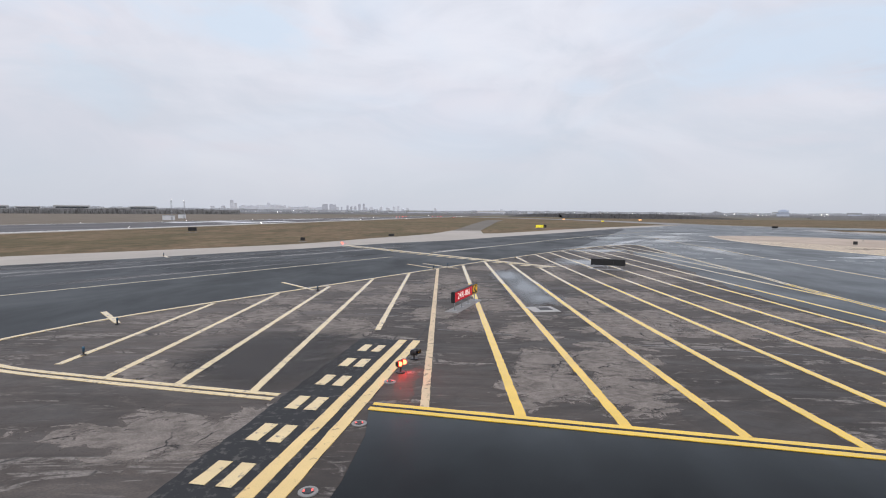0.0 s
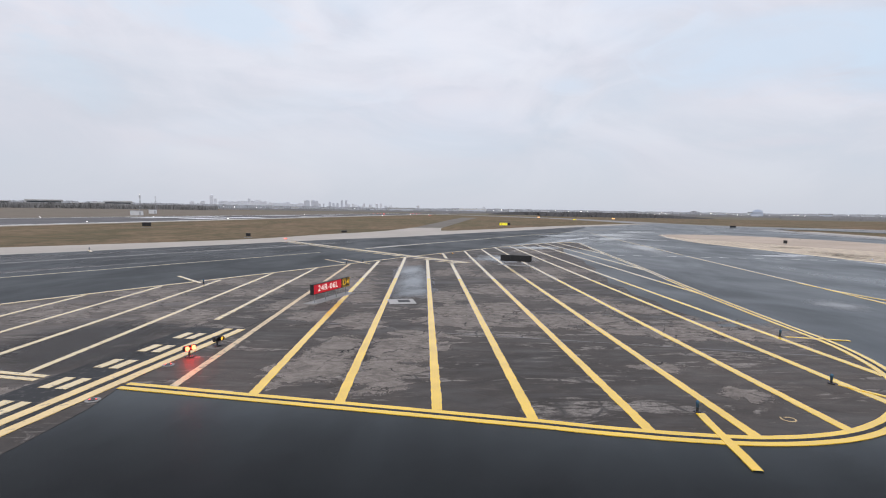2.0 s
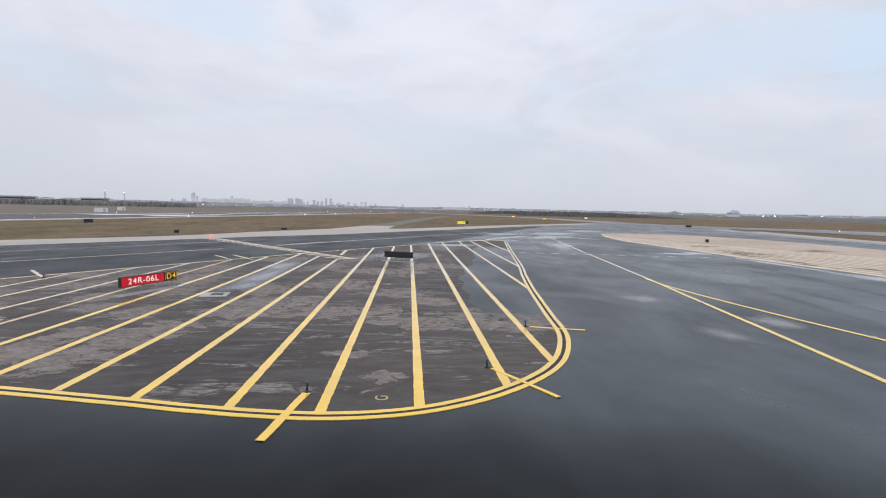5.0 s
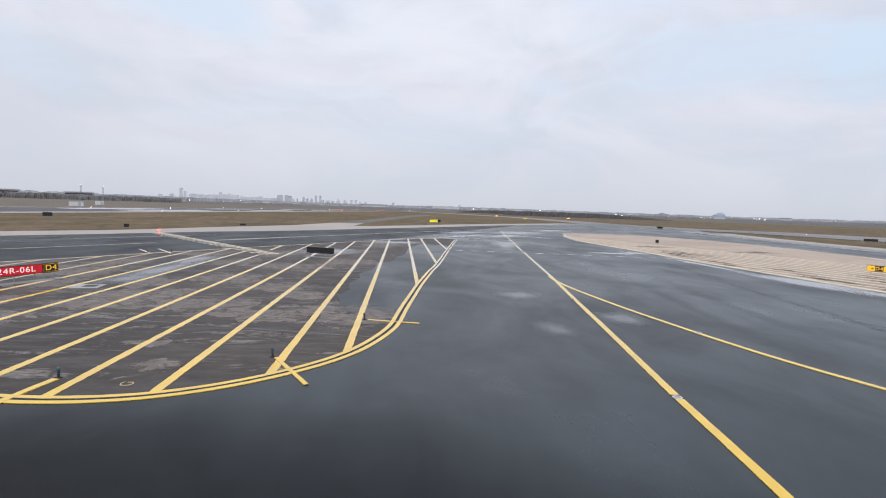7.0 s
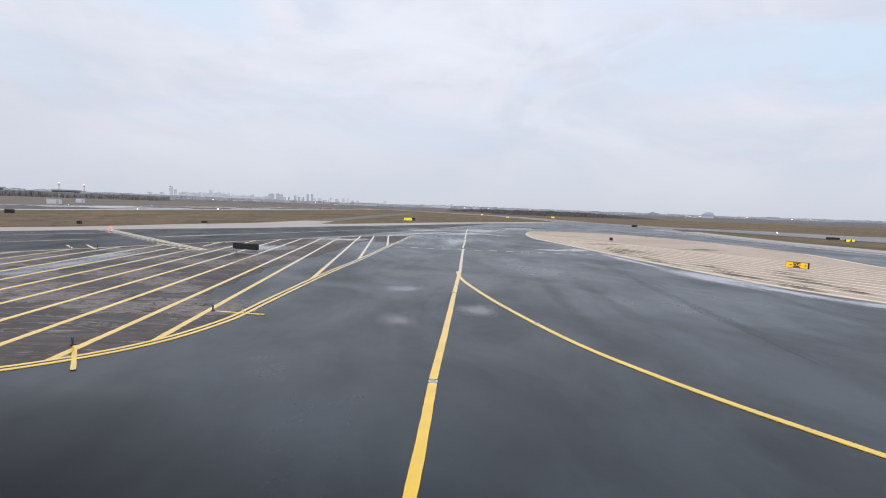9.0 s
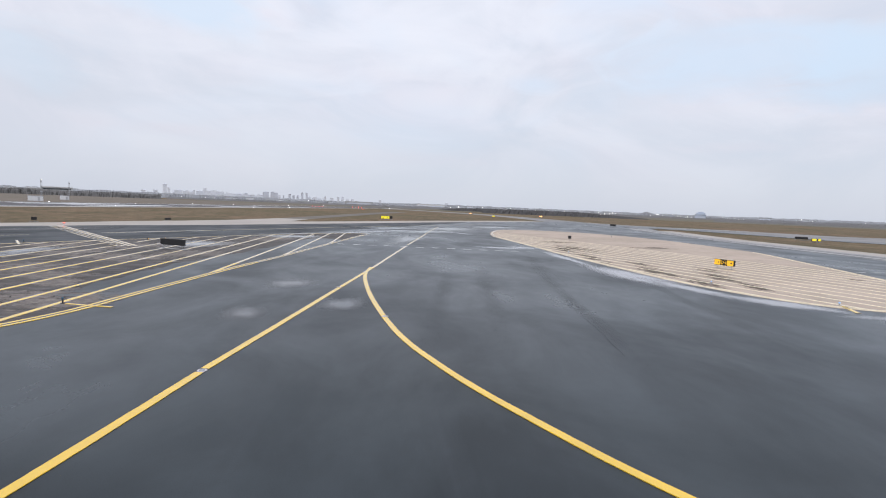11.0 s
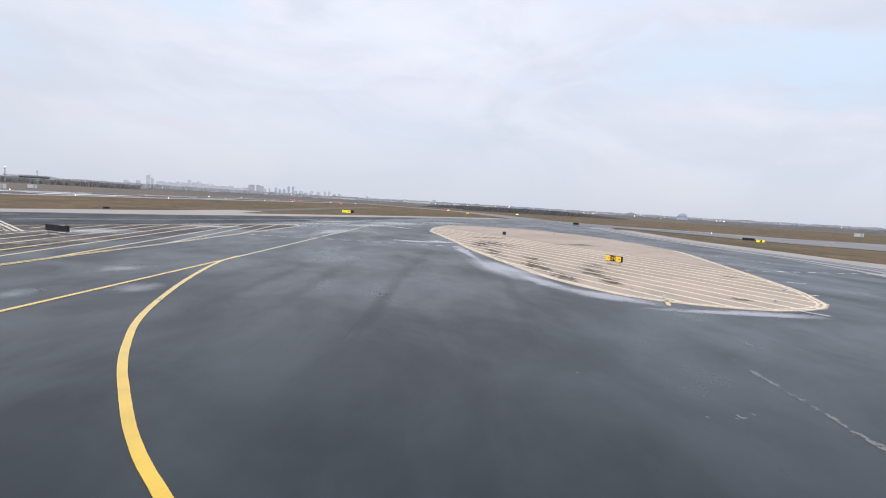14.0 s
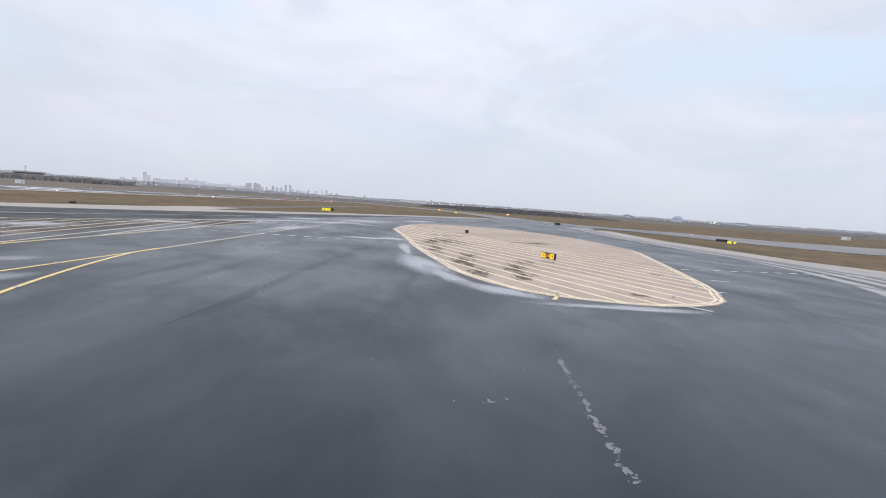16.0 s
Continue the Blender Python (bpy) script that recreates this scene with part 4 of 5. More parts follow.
for p, reach in spots:
    n = int(reach * 1.6 / cell) + 1
    for i in range(-n, n + 1):
        for j in range(-n, n + 1):
            gx, gy = round(p.x / cell) + i, round(p.y / cell) + j
            if (gx, gy) in taken:
                continue
            x, y = gx * cell, gy * cell
            near = 1 - math.hypot(x - p.x, (y - p.y) * 0.7) / (reach * 1.5)
            clump = 0.75 * noise.noise((x * 3.0, y * 1.9, 4.0)) + 0.6 * noise.noise((x * 8.0, y * 5.0, 9.0)) + 0.45 * noise.noise((x * 20, y * 13, 2.0))
            if near > 0 and clump * 1.05 + near * 0.68 > 0.52:
                taken.add((gx, gy))
corner = {}
for gx, gy in taken:
    quad = []
    for dx, dy in ((0, 0), (1, 0), (1, 1), (0, 1)):
        key = (gx + dx, gy + dy)
        if key not in corner:
            corner[key] = bm.verts.new((key[0] * cell + random.uniform(-0.006, 0.006), key[1] * cell + random.uniform(-0.006, 0.006), 0.006))
        quad.append(corner[key])
    bm.faces.new(quad)
tagged(new("crack_patches", mesh_from(bm, "crack_patches", M_CRACKFILL)), "pale crumbling patches along a crack in the asphalt", "crack", kind="stuff")


M_FISSURE = concrete("dark_open_crack", (0.011, 0.012, 0.013), (0.018, 0.019, 0.02), (0.008, 0.008, 0.009), 0.5, 0.25)
for line in [[(48.9, 49.5), (47.6, 41), (46.6, 35.2), (45.6, 29.0), (45.2, 26.6)], [(42.9, 20.1), (42.5, 16.5), (42.1, 13.5), (41.7, 11.0)]]:
    jag = [(x + random.uniform(-0.05, 0.05), y) for x, y in [tuple(p.xy) for p in smooth(line, 0.45)]]
    fissure = thing("asphalt_crack", "thin dark crack wandering along the taxiway", "crack", kind="structure")
    part("crack", ribbon(jag, 0.011, 0.0042, step=0.4, ragged=0.012, low=0.001), M_FISSURE, fissure)
for line in [[(-8.39, 31.54), (-6.19, 30.25), (-4.26, 28.66), (-2.23, 26.2), (-0.65, 25.29), (0.9, 24.31)], [(-0.6, 21.2), (-0.72, 20.0), (-0.97, 18.5)]]:
    jag = [(x, y + random.uniform(-0.06, 0.06)) for x, y in [tuple(p.xy) for p in smooth(line, 0.4)]]
    fissure = thing("asphalt_crack", "long dark crack across the worn asphalt", "crack", kind="structure")
    part("crack", ribbon(jag, 0.05, 0.0135, step=0.4, ragged=0.02, low=0.004), M_FISSURE, fissure)


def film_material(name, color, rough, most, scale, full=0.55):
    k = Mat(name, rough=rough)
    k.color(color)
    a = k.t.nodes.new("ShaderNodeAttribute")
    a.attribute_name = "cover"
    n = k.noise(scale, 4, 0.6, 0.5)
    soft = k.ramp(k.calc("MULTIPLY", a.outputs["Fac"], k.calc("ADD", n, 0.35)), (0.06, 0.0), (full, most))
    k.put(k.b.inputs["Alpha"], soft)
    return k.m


M_FILM = film_material("shallow_rain_film", (0.05, 0.053, 0.058), 0.07, 0.95, 0.55, 0.66)
# This film's base colour is pale in itself, apart from any reflection.
M_PALEFILM = film_material("pale_glossy_film", (0.34, 0.34, 0.36), 0.12, 0.9, 1.3, 0.52)


def stain_material():
    k = Mat("dark_dirt_stain", rough=0.85, spec=0.2)
    a = k.t.nodes.new("ShaderNodeAttribute")
    a.attribute_name = "cover"
    n = k.noise(0.9, 7, 0.72, 1.2, k.coords((1.5, 0.5, 1), -14))
    k.color(k.mix(n, (0.09, 0.07, 0.052), (0.15, 0.12, 0.095)))
    cov = k.calc("ADD", k.calc("MULTIPLY", a.outputs["Fac"], 0.55), k.calc("MULTIPLY", k.calc("SUBTRACT", n, 0.5), 1.9))
    k.put(k.b.inputs["Alpha"], k.ramp(cov, (0.18, 0.0), (0.46, 0.6)))
    return k.m


M_DARKSTAIN = stain_material()
M_DUST = film_material("dried_pale_dust", (0.27, 0.262, 0.258), 0.75, 0.8, 0.9)


FILM_COUNT = [0]


def film(name, cx, cy, rx, ry, turn, z, material, label, category):
    """A film that thins out from its middle to its rim."""
    FILM_COUNT[0] += 1
    z += 0.00008 * (FILM_COUNT[0] % 40)
    bm = bmesh.new()
    lay = bm.verts.layers.float_color.new("cover")
    ca, sa = math.cos(radians(turn)), math.sin(radians(turn))
    seed = random.uniform(0, 99)
    mid = bm.verts.new((cx, cy, z))
    mid[lay] = (1, 1, 1, 1)
    rings = []
    for j in range(1, 6):
        ring = []
        for i in range(24):
            a = 2 * math.pi * i / 24
            r = (1 + 0.45 * noise.noise((seed + math.cos(a) * 1.4, math.sin(a) * 1.4, 0))) * j / 5
            u, v = rx * r * math.cos(a), ry * r * math.sin(a)
            q = bm.verts.new((cx + u * ca - v * sa, cy + u * sa + v * ca, z))
            c = 1 - j / 5
            q[lay] = (c, c, c, 1)
            ring.append(q)
        rings.append(ring)
    for i in range(24):
        bm.faces.new((mid, rings[0][i], rings[0][(i + 1) % 24]))
        for r, s in zip(rings, rings[1:]):
            bm.faces.new((r[i], s[i], s[(i + 1) % 24], r[(i + 1) % 24]))
    ob = new(name, mesh_from(bm, name, material))
    return tagged(ob, label, category, kind="structure")


for cx, cy, rx, ry, turn in [(28.1, 24.9, 1.7, 2.2, -20), (27.8, 16.6, 1.2, 1.8, -8), (31.6, 19.0, 1.4, 2.0, -20), (26, 76, 14, 3.5, 35), (40, 92, 12, 5, 50), (34, 102, 9, 5, 50),
                             (46, 108, 8, 14, -30), (36, 68, 3, 12, -10), (60, 128, 12, 5, 50)]:
    film("puddle", cx, cy, rx, ry, turn, 0.005, M_FILM, "shallow rain puddle reflecting the pale sky", "puddle")
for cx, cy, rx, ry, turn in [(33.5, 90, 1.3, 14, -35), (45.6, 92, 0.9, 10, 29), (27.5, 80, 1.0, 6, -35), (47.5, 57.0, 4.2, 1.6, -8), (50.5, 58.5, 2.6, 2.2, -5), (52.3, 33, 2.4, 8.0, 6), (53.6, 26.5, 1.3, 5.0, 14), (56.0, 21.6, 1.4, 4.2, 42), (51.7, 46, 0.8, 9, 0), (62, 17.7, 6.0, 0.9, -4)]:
    film("puddle", cx, cy, rx, ry, turn, 0.0055, M_PALEFILM, "pale glossy film on the pavement", "puddle")
for cx, cy, rx, ry, turn in [(5.3, 32.5, 1.5, 8.0, -3), (4.9, 38.5, 1.6, 5.0, -5), (5.6, 28.0, 1.3, 3.0, 0), (14, 50, 4, 5, 0), (20.5, 66, 5, 4, 20)]:
    film("puddle", cx, cy, rx, ry, turn, 0.011, M_FILM, "shallow rain puddle on worn asphalt", "puddle")
for cx, cy, rx, ry, turn in [(56.2, 36, 1.5, 6.5, -4), (56.4, 29.5, 1.3, 4.5, -4), (60.0, 33.5, 1.3, 6.0, -10), (59.2, 27.5, 1.3, 3.5, -12), (55.0, 47, 1.4, 9, -4), (62.3, 37, 1.2, 4.5, -8), (57.6, 41, 1.2, 5, -8), (55.6, 57, 1.6, 7, -4), (60, 72, 5, 3, 10), (72, 66, 6, 2.5, 20), (58, 60, 3, 8, 0), (64.85, 22.1, 1.0, 0.8, 0), (72.5, 33.4, 1.2, 0.7, -50)]:
    film("dirt_stain", cx, cy, rx, ry, turn, 0.0155, M_DARKSTAIN, "dark dirt stain smeared over the concrete", "stain")



def worn_patch_material():
    k = Mat("pale_crazed_asphalt", rough=0.7, spec=0.3)
    a = k.t.nodes.new("ShaderNodeAttribute")
    a.attribute_name = "cover"
    warp = k.noise(2.2, 5, 0.65)
    co = k.mix(0.45, k.coords((1, 0.8, 1)), k.ramp(warp, (0, 0.0), (1, 1.0)), "ADD")
    crack = k.ramp(k.cracks(0.85, co), (0.0, 1.0), (0.012, 0.8), (0.034, 0.0))
    crack = k.calc("MULTIPLY", crack, k.ramp(k.noise(0.8, 3), (0.46, 0.0), (0.60, 0.9)))
    n = k.noise(1.0, 9, 0.7, 0.9, k.coords((0.85, 1.3, 1), 13))
    c = k.mix(k.ramp(k.noise(2.2, 6, 0.72, 0.7, k.coords((0.85, 1.2, 1), 13)), (0.38, 0.0), (0.62, 1.0)), (0.178, 0.151, 0.132), (0.372, 0.322, 0.283))
    c = k.mix(crack, c, (0.03, 0.029, 0.028))
    k.color(k.mix(k.ramp(k.noise(28, 3), (0.35, 0.4), (0.6, 0.0)), c, (0.06, 0.056, 0.053)))
    cov = k.calc("ADD", k.calc("MULTIPLY", a.outputs["Fac"], 0.7), k.calc("MULTIPLY", k.calc("SUBTRACT", n, 0.5), 1.7))
    k.put(k.b.inputs["Alpha"], k.ramp(cov, (0.17, 0.0), (0.24, 0.72)))
    return k.m


M_WORN = worn_patch_material()
M_TYRE = film_material("dark_tyre_rubber_film", (0.009, 0.009, 0.01), 0.6, 0.12, 1.2, 0.8)
# Shade on the near asphalt, painted as a soft dark matte film.
M_PAINTEDSHADE = film_material("painted_near_shade", (0.009, 0.0095, 0.0105), 0.55, 0.7, 0.15, 0.5)
M_PAINTEDSHADE.node_tree.nodes["Principled BSDF"].inputs["Specular IOR Level"].default_value = 0.1
M_OLDSEAL = film_material("old_smooth_seal", (0.042, 0.038, 0.036), 0.65, 0.6, 0.4, 0.4)
film("shade_or_seal_film", 8.5, 1.5, 22, 9.5, -10, 0.0025, M_PAINTEDSHADE, "soft dark film painting shade onto the near asphalt", "asphalt patch")
film("shade_or_seal_film", -5.7, 16.5, 3.6, 3.8, -10, 0.0105, M_OLDSEAL, "smooth dark patch on the worn asphalt", "asphalt patch")
for cx, cy, rx, ry, turn in [(46.2, 36, 0.6, 13, -10), (44.1, 25.5, 0.6, 17, -8), (43.0, 17.5, 0.5, 8, -8), (39.5, 24, 0.7, 16, -8), (50.2, 20, 0.7, 13, -10), (36.6, 22, 0.6, 14, -8)]:
    film("tyre_mark", cx, cy, rx, ry, turn, 0.0035, M_TYRE, "faint dark tyre mark along the taxiway", "tyre mark")
for cx, cy, rx, ry, turn in [(99.0, 58, 0.5, 26, -12), (109, 112, 1.0, 48, -4), (106, 120, 0.8, 40, -3), (118, 165, 2.0, 28, -14), (112, 172, 1.6, 26, -8)]:
    film("wear_streak", cx, cy, rx, ry, turn, 0.004, M_DUST, "long pale wear streak along the taxiway", "wear streak")
for cx, cy, rx, ry, turn in [(-24, 46, 0.8, 20, -35), (-12, 62, 0.8, 18, -35), (-34, 36, 1.0, 16, -36), (-19, 40, 0.3, 14, -36), (2, 66, 1.2, 9, -35)]:
    film("wear_streak", cx, cy, rx, ry, turn, 0.009, M_DUST, "long pale wear streak along the taxiway", "wear streak")

WORN = [(3.1, 15.3, 0.8, 1.9), (2.9, 13.7, 1.2, 1.2), (5.3, 15.4, 1.0, 1.9), (5.1, 13.3, 0.9, 1.3), (1.2, 21.0, 0.8, 1.1), (3.3, 20.3, 0.9, 1.4), (-0.5, 23.9, 0.9, 1.2), (8.7, 21.6, 1.5, 1.4), (11.8, 20.6, 1.6, 1.3), (14.0, 20.7, 0.8, 1.4), (5.9, 17.9, 1.1, 0.5), (19.8, 18.5, 1.5, 1.4)]
WORN += [(8.0, 22.7, 1.7, 1.2), (7.9, 20.2, 1.8, 0.9), (14.6, 11.5, 0.5, 0.5), (13.3, 13.9, 0.6, 0.4), (15.4, 18.5, 1.8, 1.1), (17.8, 19.6, 0.9, 1.3)]
WORN += [(-4.6, 20.9, 1.6, 1.4), (-9.7, 21.3, 1.3, 1.4), (-7.9, 23.2, 1.1, 1.4), (9.9, 23.7, 0.9, 1.2), (-8.9, 27.0, 1.5, 1.4), (1.4, 30.5, 1.6, 2.4), (11, 29, 2.0, 1.6), (13, 36, 2.4, 2.0), (17, 40, 2.2, 2.4), (0.5, 36, 1.6, 2.2)]
WORN += [(-8.4, 14.6, 1.2, 0.9), (-6.2, 10.4, 1.6, 0.9), (-4.3, 11.0, 0.7, 0.8), (-12.0, 22.5, 1.5, 0.8), (-6.4, 25.0, 1.4, 0.9), (-3.4, 27.5, 1.4, 1.4), (-6.0, 31.5, 1.6, 1.4), (-1.6, 32.0, 1.5, 1.6), (2.5, 25.8, 1.0, 1.4), (7.4, 26.5, 1.0, 1.6), (14.5, 26.0, 1.3, 1.2), (16.5, 23.5, 1.2, 1.0), (8.5, 38.0, 1.4, 2.0), (4.0, 44.0, 1.6, 2.2), (10.5, 46.0, 1.6, 2.4), (16.0, 50.0, 2.0, 3.0), (19.0, 60.0, 2.2, 3.0)]
for cx, cy, rx, ry in WORN:
    film("worn_patch", cx, cy, rx * 1.7, ry * 1.7, -13, 0.0095, M_WORN, "pale crazed patch worn into old asphalt", "worn patch")

M_DRYPALE = film_material("drying_pale_asphalt", (0.13, 0.128, 0.13), 0.7, 0.62, 0.7, 0.5)
for cx, cy, rx, ry, turn in [(-33.5, 43, 2.0, 7, -38), (-28.0, 48.0, 1.6, 8, -38), (-22.5, 55, 1.5, 9, -37), (-16.5, 61.5, 1.3, 8, -37), (-22.5, 36, 1.2, 6, -38), (-19.0, 47, 0.8, 10, -37), (-9, 70, 1.4, 9, -37), (-12, 52, 0.7, 8, -37)]:
    film("drying_patch", cx, cy, rx, ry, turn, 0.0075, M_DRYPALE, "pale drying streak on the dark asphalt", "drying patch")

joints = thing("pavement_joint", "thin pale joint lines across the worn asphalt", "pavement joint", kind="structure")
for a, b in [((5.0, 18.6), (20.6, 15.0)), ((-0.2, 20.4), (5.0, 18.9)), ((2.2, 24.3), (18.2, 21.25)), ((-9.0, 24.8), (0.0, 22.6)), ((3.0, 31.5), (18.4, 28.9)), ((-6.0, 28.6), (2.4, 26.6))]:
    part("joint", ribbon([a, b], 0.035, 0.0085, step=0.5, ragged=0.014), M_CRACKFILL, joints)

# ---- distance ----
EYE = Vector((12, -2, 0))


def far_place(bearing, dist):
    return EYE + Vector((math.sin(radians(bearing)), math.cos(radians(bearing)), 0)) * dist


def far_block(name, label, category, b0, b1, elev, dist, material, group="", deep=22.0, roof="flat"):
    """A building between two bearings, its top at elev thousandths over the eye's level."""
    p = far_place((b0 + b1) / 2, dist)
    w = max(dist * radians(abs(b1 - b0)), 3)
    h = 4.7 + elev * dist / 1000
    ob = thing(name, label, category, p.x, p.y, -0.07, -(b0 + b1) / 2, group)
    body = part("wall", box(bmesh.new(), (w, deep, h), (0, 0, h / 2)), material, ob)
    part("roof", box(bmesh.new(), (w * 1.01, deep * 1.02 + 2.0, h * 0.03 + (1.2 if name == "terminal_hall" else 0.3)), (0, 0, h)), M_ROOFWHITE if roof == "white" else material if roof == "plant" else M_HALL, ob)
    if roof == "plant":
        part("plant_room", box(bmesh.new(), (w * 0.45, deep * 0.5, h * 0.07), (w * 0.1, 0, h * 1.03)), material, ob)
    rows = max(1, min(14, int(h / 8)))
    for r in range(rows):
        z = h * (r + 0.6) / rows
        part("window_band", box(bmesh.new(), (w * 0.88, 0.3, h / rows * 0.34), (0, -deep / 2 - 0.05, z - h / rows * 0.12)), M_GLASSDARK if name == "terminal_hall" else M_HAZEGLASS, body)
    return ob


# Far window glass is paled too, carrying the painted haze.
M_HAZEGLASS = plain("haze_pale_window_glass", (0.68, 0.72, 0.80), 0.3, 0.0, 0.2, 0.05)
TOWERS = [(-22.75, -22.4, 21.5), (-22.35, -22.1, 16), (-20.6, -20.2, 10.5), (-19.8, -19.5, 12.5), (-19.15, -18.85, 17), (-18.8, -18.4, 13.5), (-18.3, -18.1, 15), (-17.9, -17.5, 12), (-17.45, -17.2, 13), (-16.9, -16.5, 10.5), (-16.3, -16.1, 10), (-15.9, -15.6, 10.3),
          (-13.45, -12.85, 16.8), (-12.68, -12.3, 17.3), (-12.3, -11.95, 15.8), (-11.45, -11.3, 11.6), (-10.85, -10.6, 14.6), (-10.45, -10.2, 12.2), (-9.98, -9.8, 13), (-9.55, -9.32, 18.4), (-9.08, -8.86, 18.6), (-7.15, -6.9, 11.8), (-5.75, -5.5, 12.0), (-5.3, -5.05, 12.3), (-23.6, -23.2, 11), (-21.7, -21.3, 12.5), (-21.0, -20.7, 11), (-20.1, -19.9, 13), (-18.0, -17.8, 14), (-17.05, -16.95, 12.5), (-15.3, -14.9, 10.5), (-14.0, -13.7, 10.5), (-8.3, -7.9, 10.2), (-6.5, -6.1, 10.0), (-24.6, -24.2, 10), (-14.6, -14.2, 9.5), (-1.2, -0.9, 9.5), (6.2, 6.5, 9.0)]
for b0, b1, e in TOWERS:
    grey = -14 < b0 < -8.5
    far_block("tower_block", "grey high-rise tower block with haze painted in" if grey else "high-rise tower block paled by painted haze", "tower block", b0, b1, e * (0.92 if grey else 1.0), 4300, M_HAZETOWERGREY if grey else M_HAZETOWER, "skyline towers", 24, "plant")
for i in range(46):
    b = -22 + 8 * ((i * 0.618 + 0.2) % 1.0) if i % 4 else -14 + 10 * ((i * 0.618 + 0.2) % 1.0)
    far_block("tower_block", "middle-sized skyline block paled by painted haze", "tower block", b, b + random.uniform(0.15, 0.5), random.uniform(7.6, 10.4) if b > -14 else random.uniform(8.2, 12.6), 4450, M_HAZETOWER, "skyline towers", 24, "plant")
for b0, b1, elev, far in [(-43.5, -40.6, 7.6, 1800), (-40.2, -38.5, 6.4, 1800), (-37.6, -34.9, 8.6, 1700), (-34.4, -33.4, 5.2, 1700), (-31.9, -29.6, 8.4, 1700), (-32.9, -31.8, 5.6, 1690)]:
    far_block("terminal_hall", "long grey airport hall with a white roof", "airport hall", b0, b1, elev, far, M_HALL, "airport halls", roof="white")
far_block("cargo_hall", "white low cargo hall near the trees", "cargo hall", 24.0, 25.6, 2.2, 2100, M_ROOFWHITE, roof="white")
far_block("cargo_hall", "white low cargo hall near the trees", "cargo hall", 3.5, 6.5, 5.2, 1900, M_ROOFWHITE, roof="white")
far_block("cargo_hall", "white low cargo hall near the trees", "cargo hall", -4.5, -1.5, 5.0, 1900, M_HALL, roof="white")
far_block("cargo_hall", "grey broad hall rising over the trees", "cargo hall", 32.5, 33.3, 5.6, 2200, M_HALL)
M_BLUEHALL = concrete("blue_grey_hall_cladding", (0.50, 0.56, 0.66), (0.56, 0.61, 0.71), (0.45, 0.51, 0.60))
stepped = far_block("stepped_hall", "blue grey stepped hall rising over the far buildings", "hall", 32.72, 33.72, 4.6, 1500, M_BLUEHALL, deep=30)
part("upper_storey", box(bmesh.new(), (21.5, 22, 5.6), (0.5, 0, 14.4), 0.5), M_BLUEHALL, stepped)
part("rooftop_plant", box(bmesh.new(), (13, 14, 2.4), (0.5, 0, 18.2), 0.4), M_BLUEHALL, stepped)
for b in (9, 12.5, 17.5, 20.2, 29.5, 38, 41):
    far_block("cargo_hall", "white low cargo hall near the trees", "cargo hall", b, b + random.uniform(0.5, 1.4), random.uniform(2.2, 4.6), 1950, random.choice((M_ROOFWHITE, M_HALL)), roof="white")


def mast(x, y, h):
    """A slim lattice mast with three antenna boxes and a lit lamp."""
    ob = thing("glide_path_mast", "slim lattice glide path mast beside an equipment cabin", "mast", x, y, -0.07, 25, "glide path masts")
    r = 0.32
    feet = [(r * math.cos(a), r * math.sin(a)) for a in (0.5, 2.6, 4.7)]
    for u, v in feet:
        part("leg", tube(bmesh.new(), 0.055, h, (u, v, 0), n=6), M_STEEL, ob)
    for z in range(1, int(h)):
        for (u, v), (p, q) in zip(feet, feet[1:] + feet[:1]):
            bar = tube(bmesh.new(), 0.03, math.hypot(p - u, q - v), n=5)
            bmesh.ops.transform(bar, verts=bar.verts, matrix=Matrix.Translation((u, v, z)) @ Vector((p - u, q - v, 0)).to_track_quat("Z", "Y").to_matrix().to_4x4())
            part("rung", bar, M_STEEL, ob)
    for z in (0.42, 0.68, 0.90):
        part("antenna", box(bmesh.new(), (0.9, 0.35, 0.45), (0, -0.5, h * z), 0.06), M_HALL, ob)
    part("lamp", tube(bmesh.new(), 0.09, 0.2, (0, 0, h), n=8), M_WHITELAMP, ob, "lit white obstruction lamp")


mast(-157.0, 295.5, 11.6)
mast(-191.0, 377.5, 12.6)


def cabin(x, y, w, h, turn):
    ob = thing("site_cabin", "white metal equipment cabin in the grass", "cabin", x, y, -0.07, turn, "equipment cabins")
    part("wall", box(bmesh.new(), (w, 3.0, h), (0, 0, h / 2), 0.05), M_ROOFWHITE, ob)
    part("roof", box(bmesh.new(), (w + 0.3, 3.3, 0.25), (0, 0, h + 0.1), 0.05), M_HALL, ob)
    part("door", box(bmesh.new(), (1.0, 0.08, 2.0), (w * 0.25, -1.53, 1.05)), M_HALL, ob)


cabin(-152, 283, 6.2, 2.4, 28)
cabin(-186, 364, 5.0, 2.6, 28)
cabin(354, 291, 5.0, 2.2, -45)

post = thing("marker_post", "short orange and white marker post in the grass", "marker post", 152.8, 105.8, -0.07)
for i in range(4):
    part("band", tube(bmesh.new(), 0.09, 0.3, (0, 0, 0.3 * i), n=10), M_ORANGE if i % 2 == 0 else M_ROOFWHITE, post)


rng = np.random.default_rng(5)


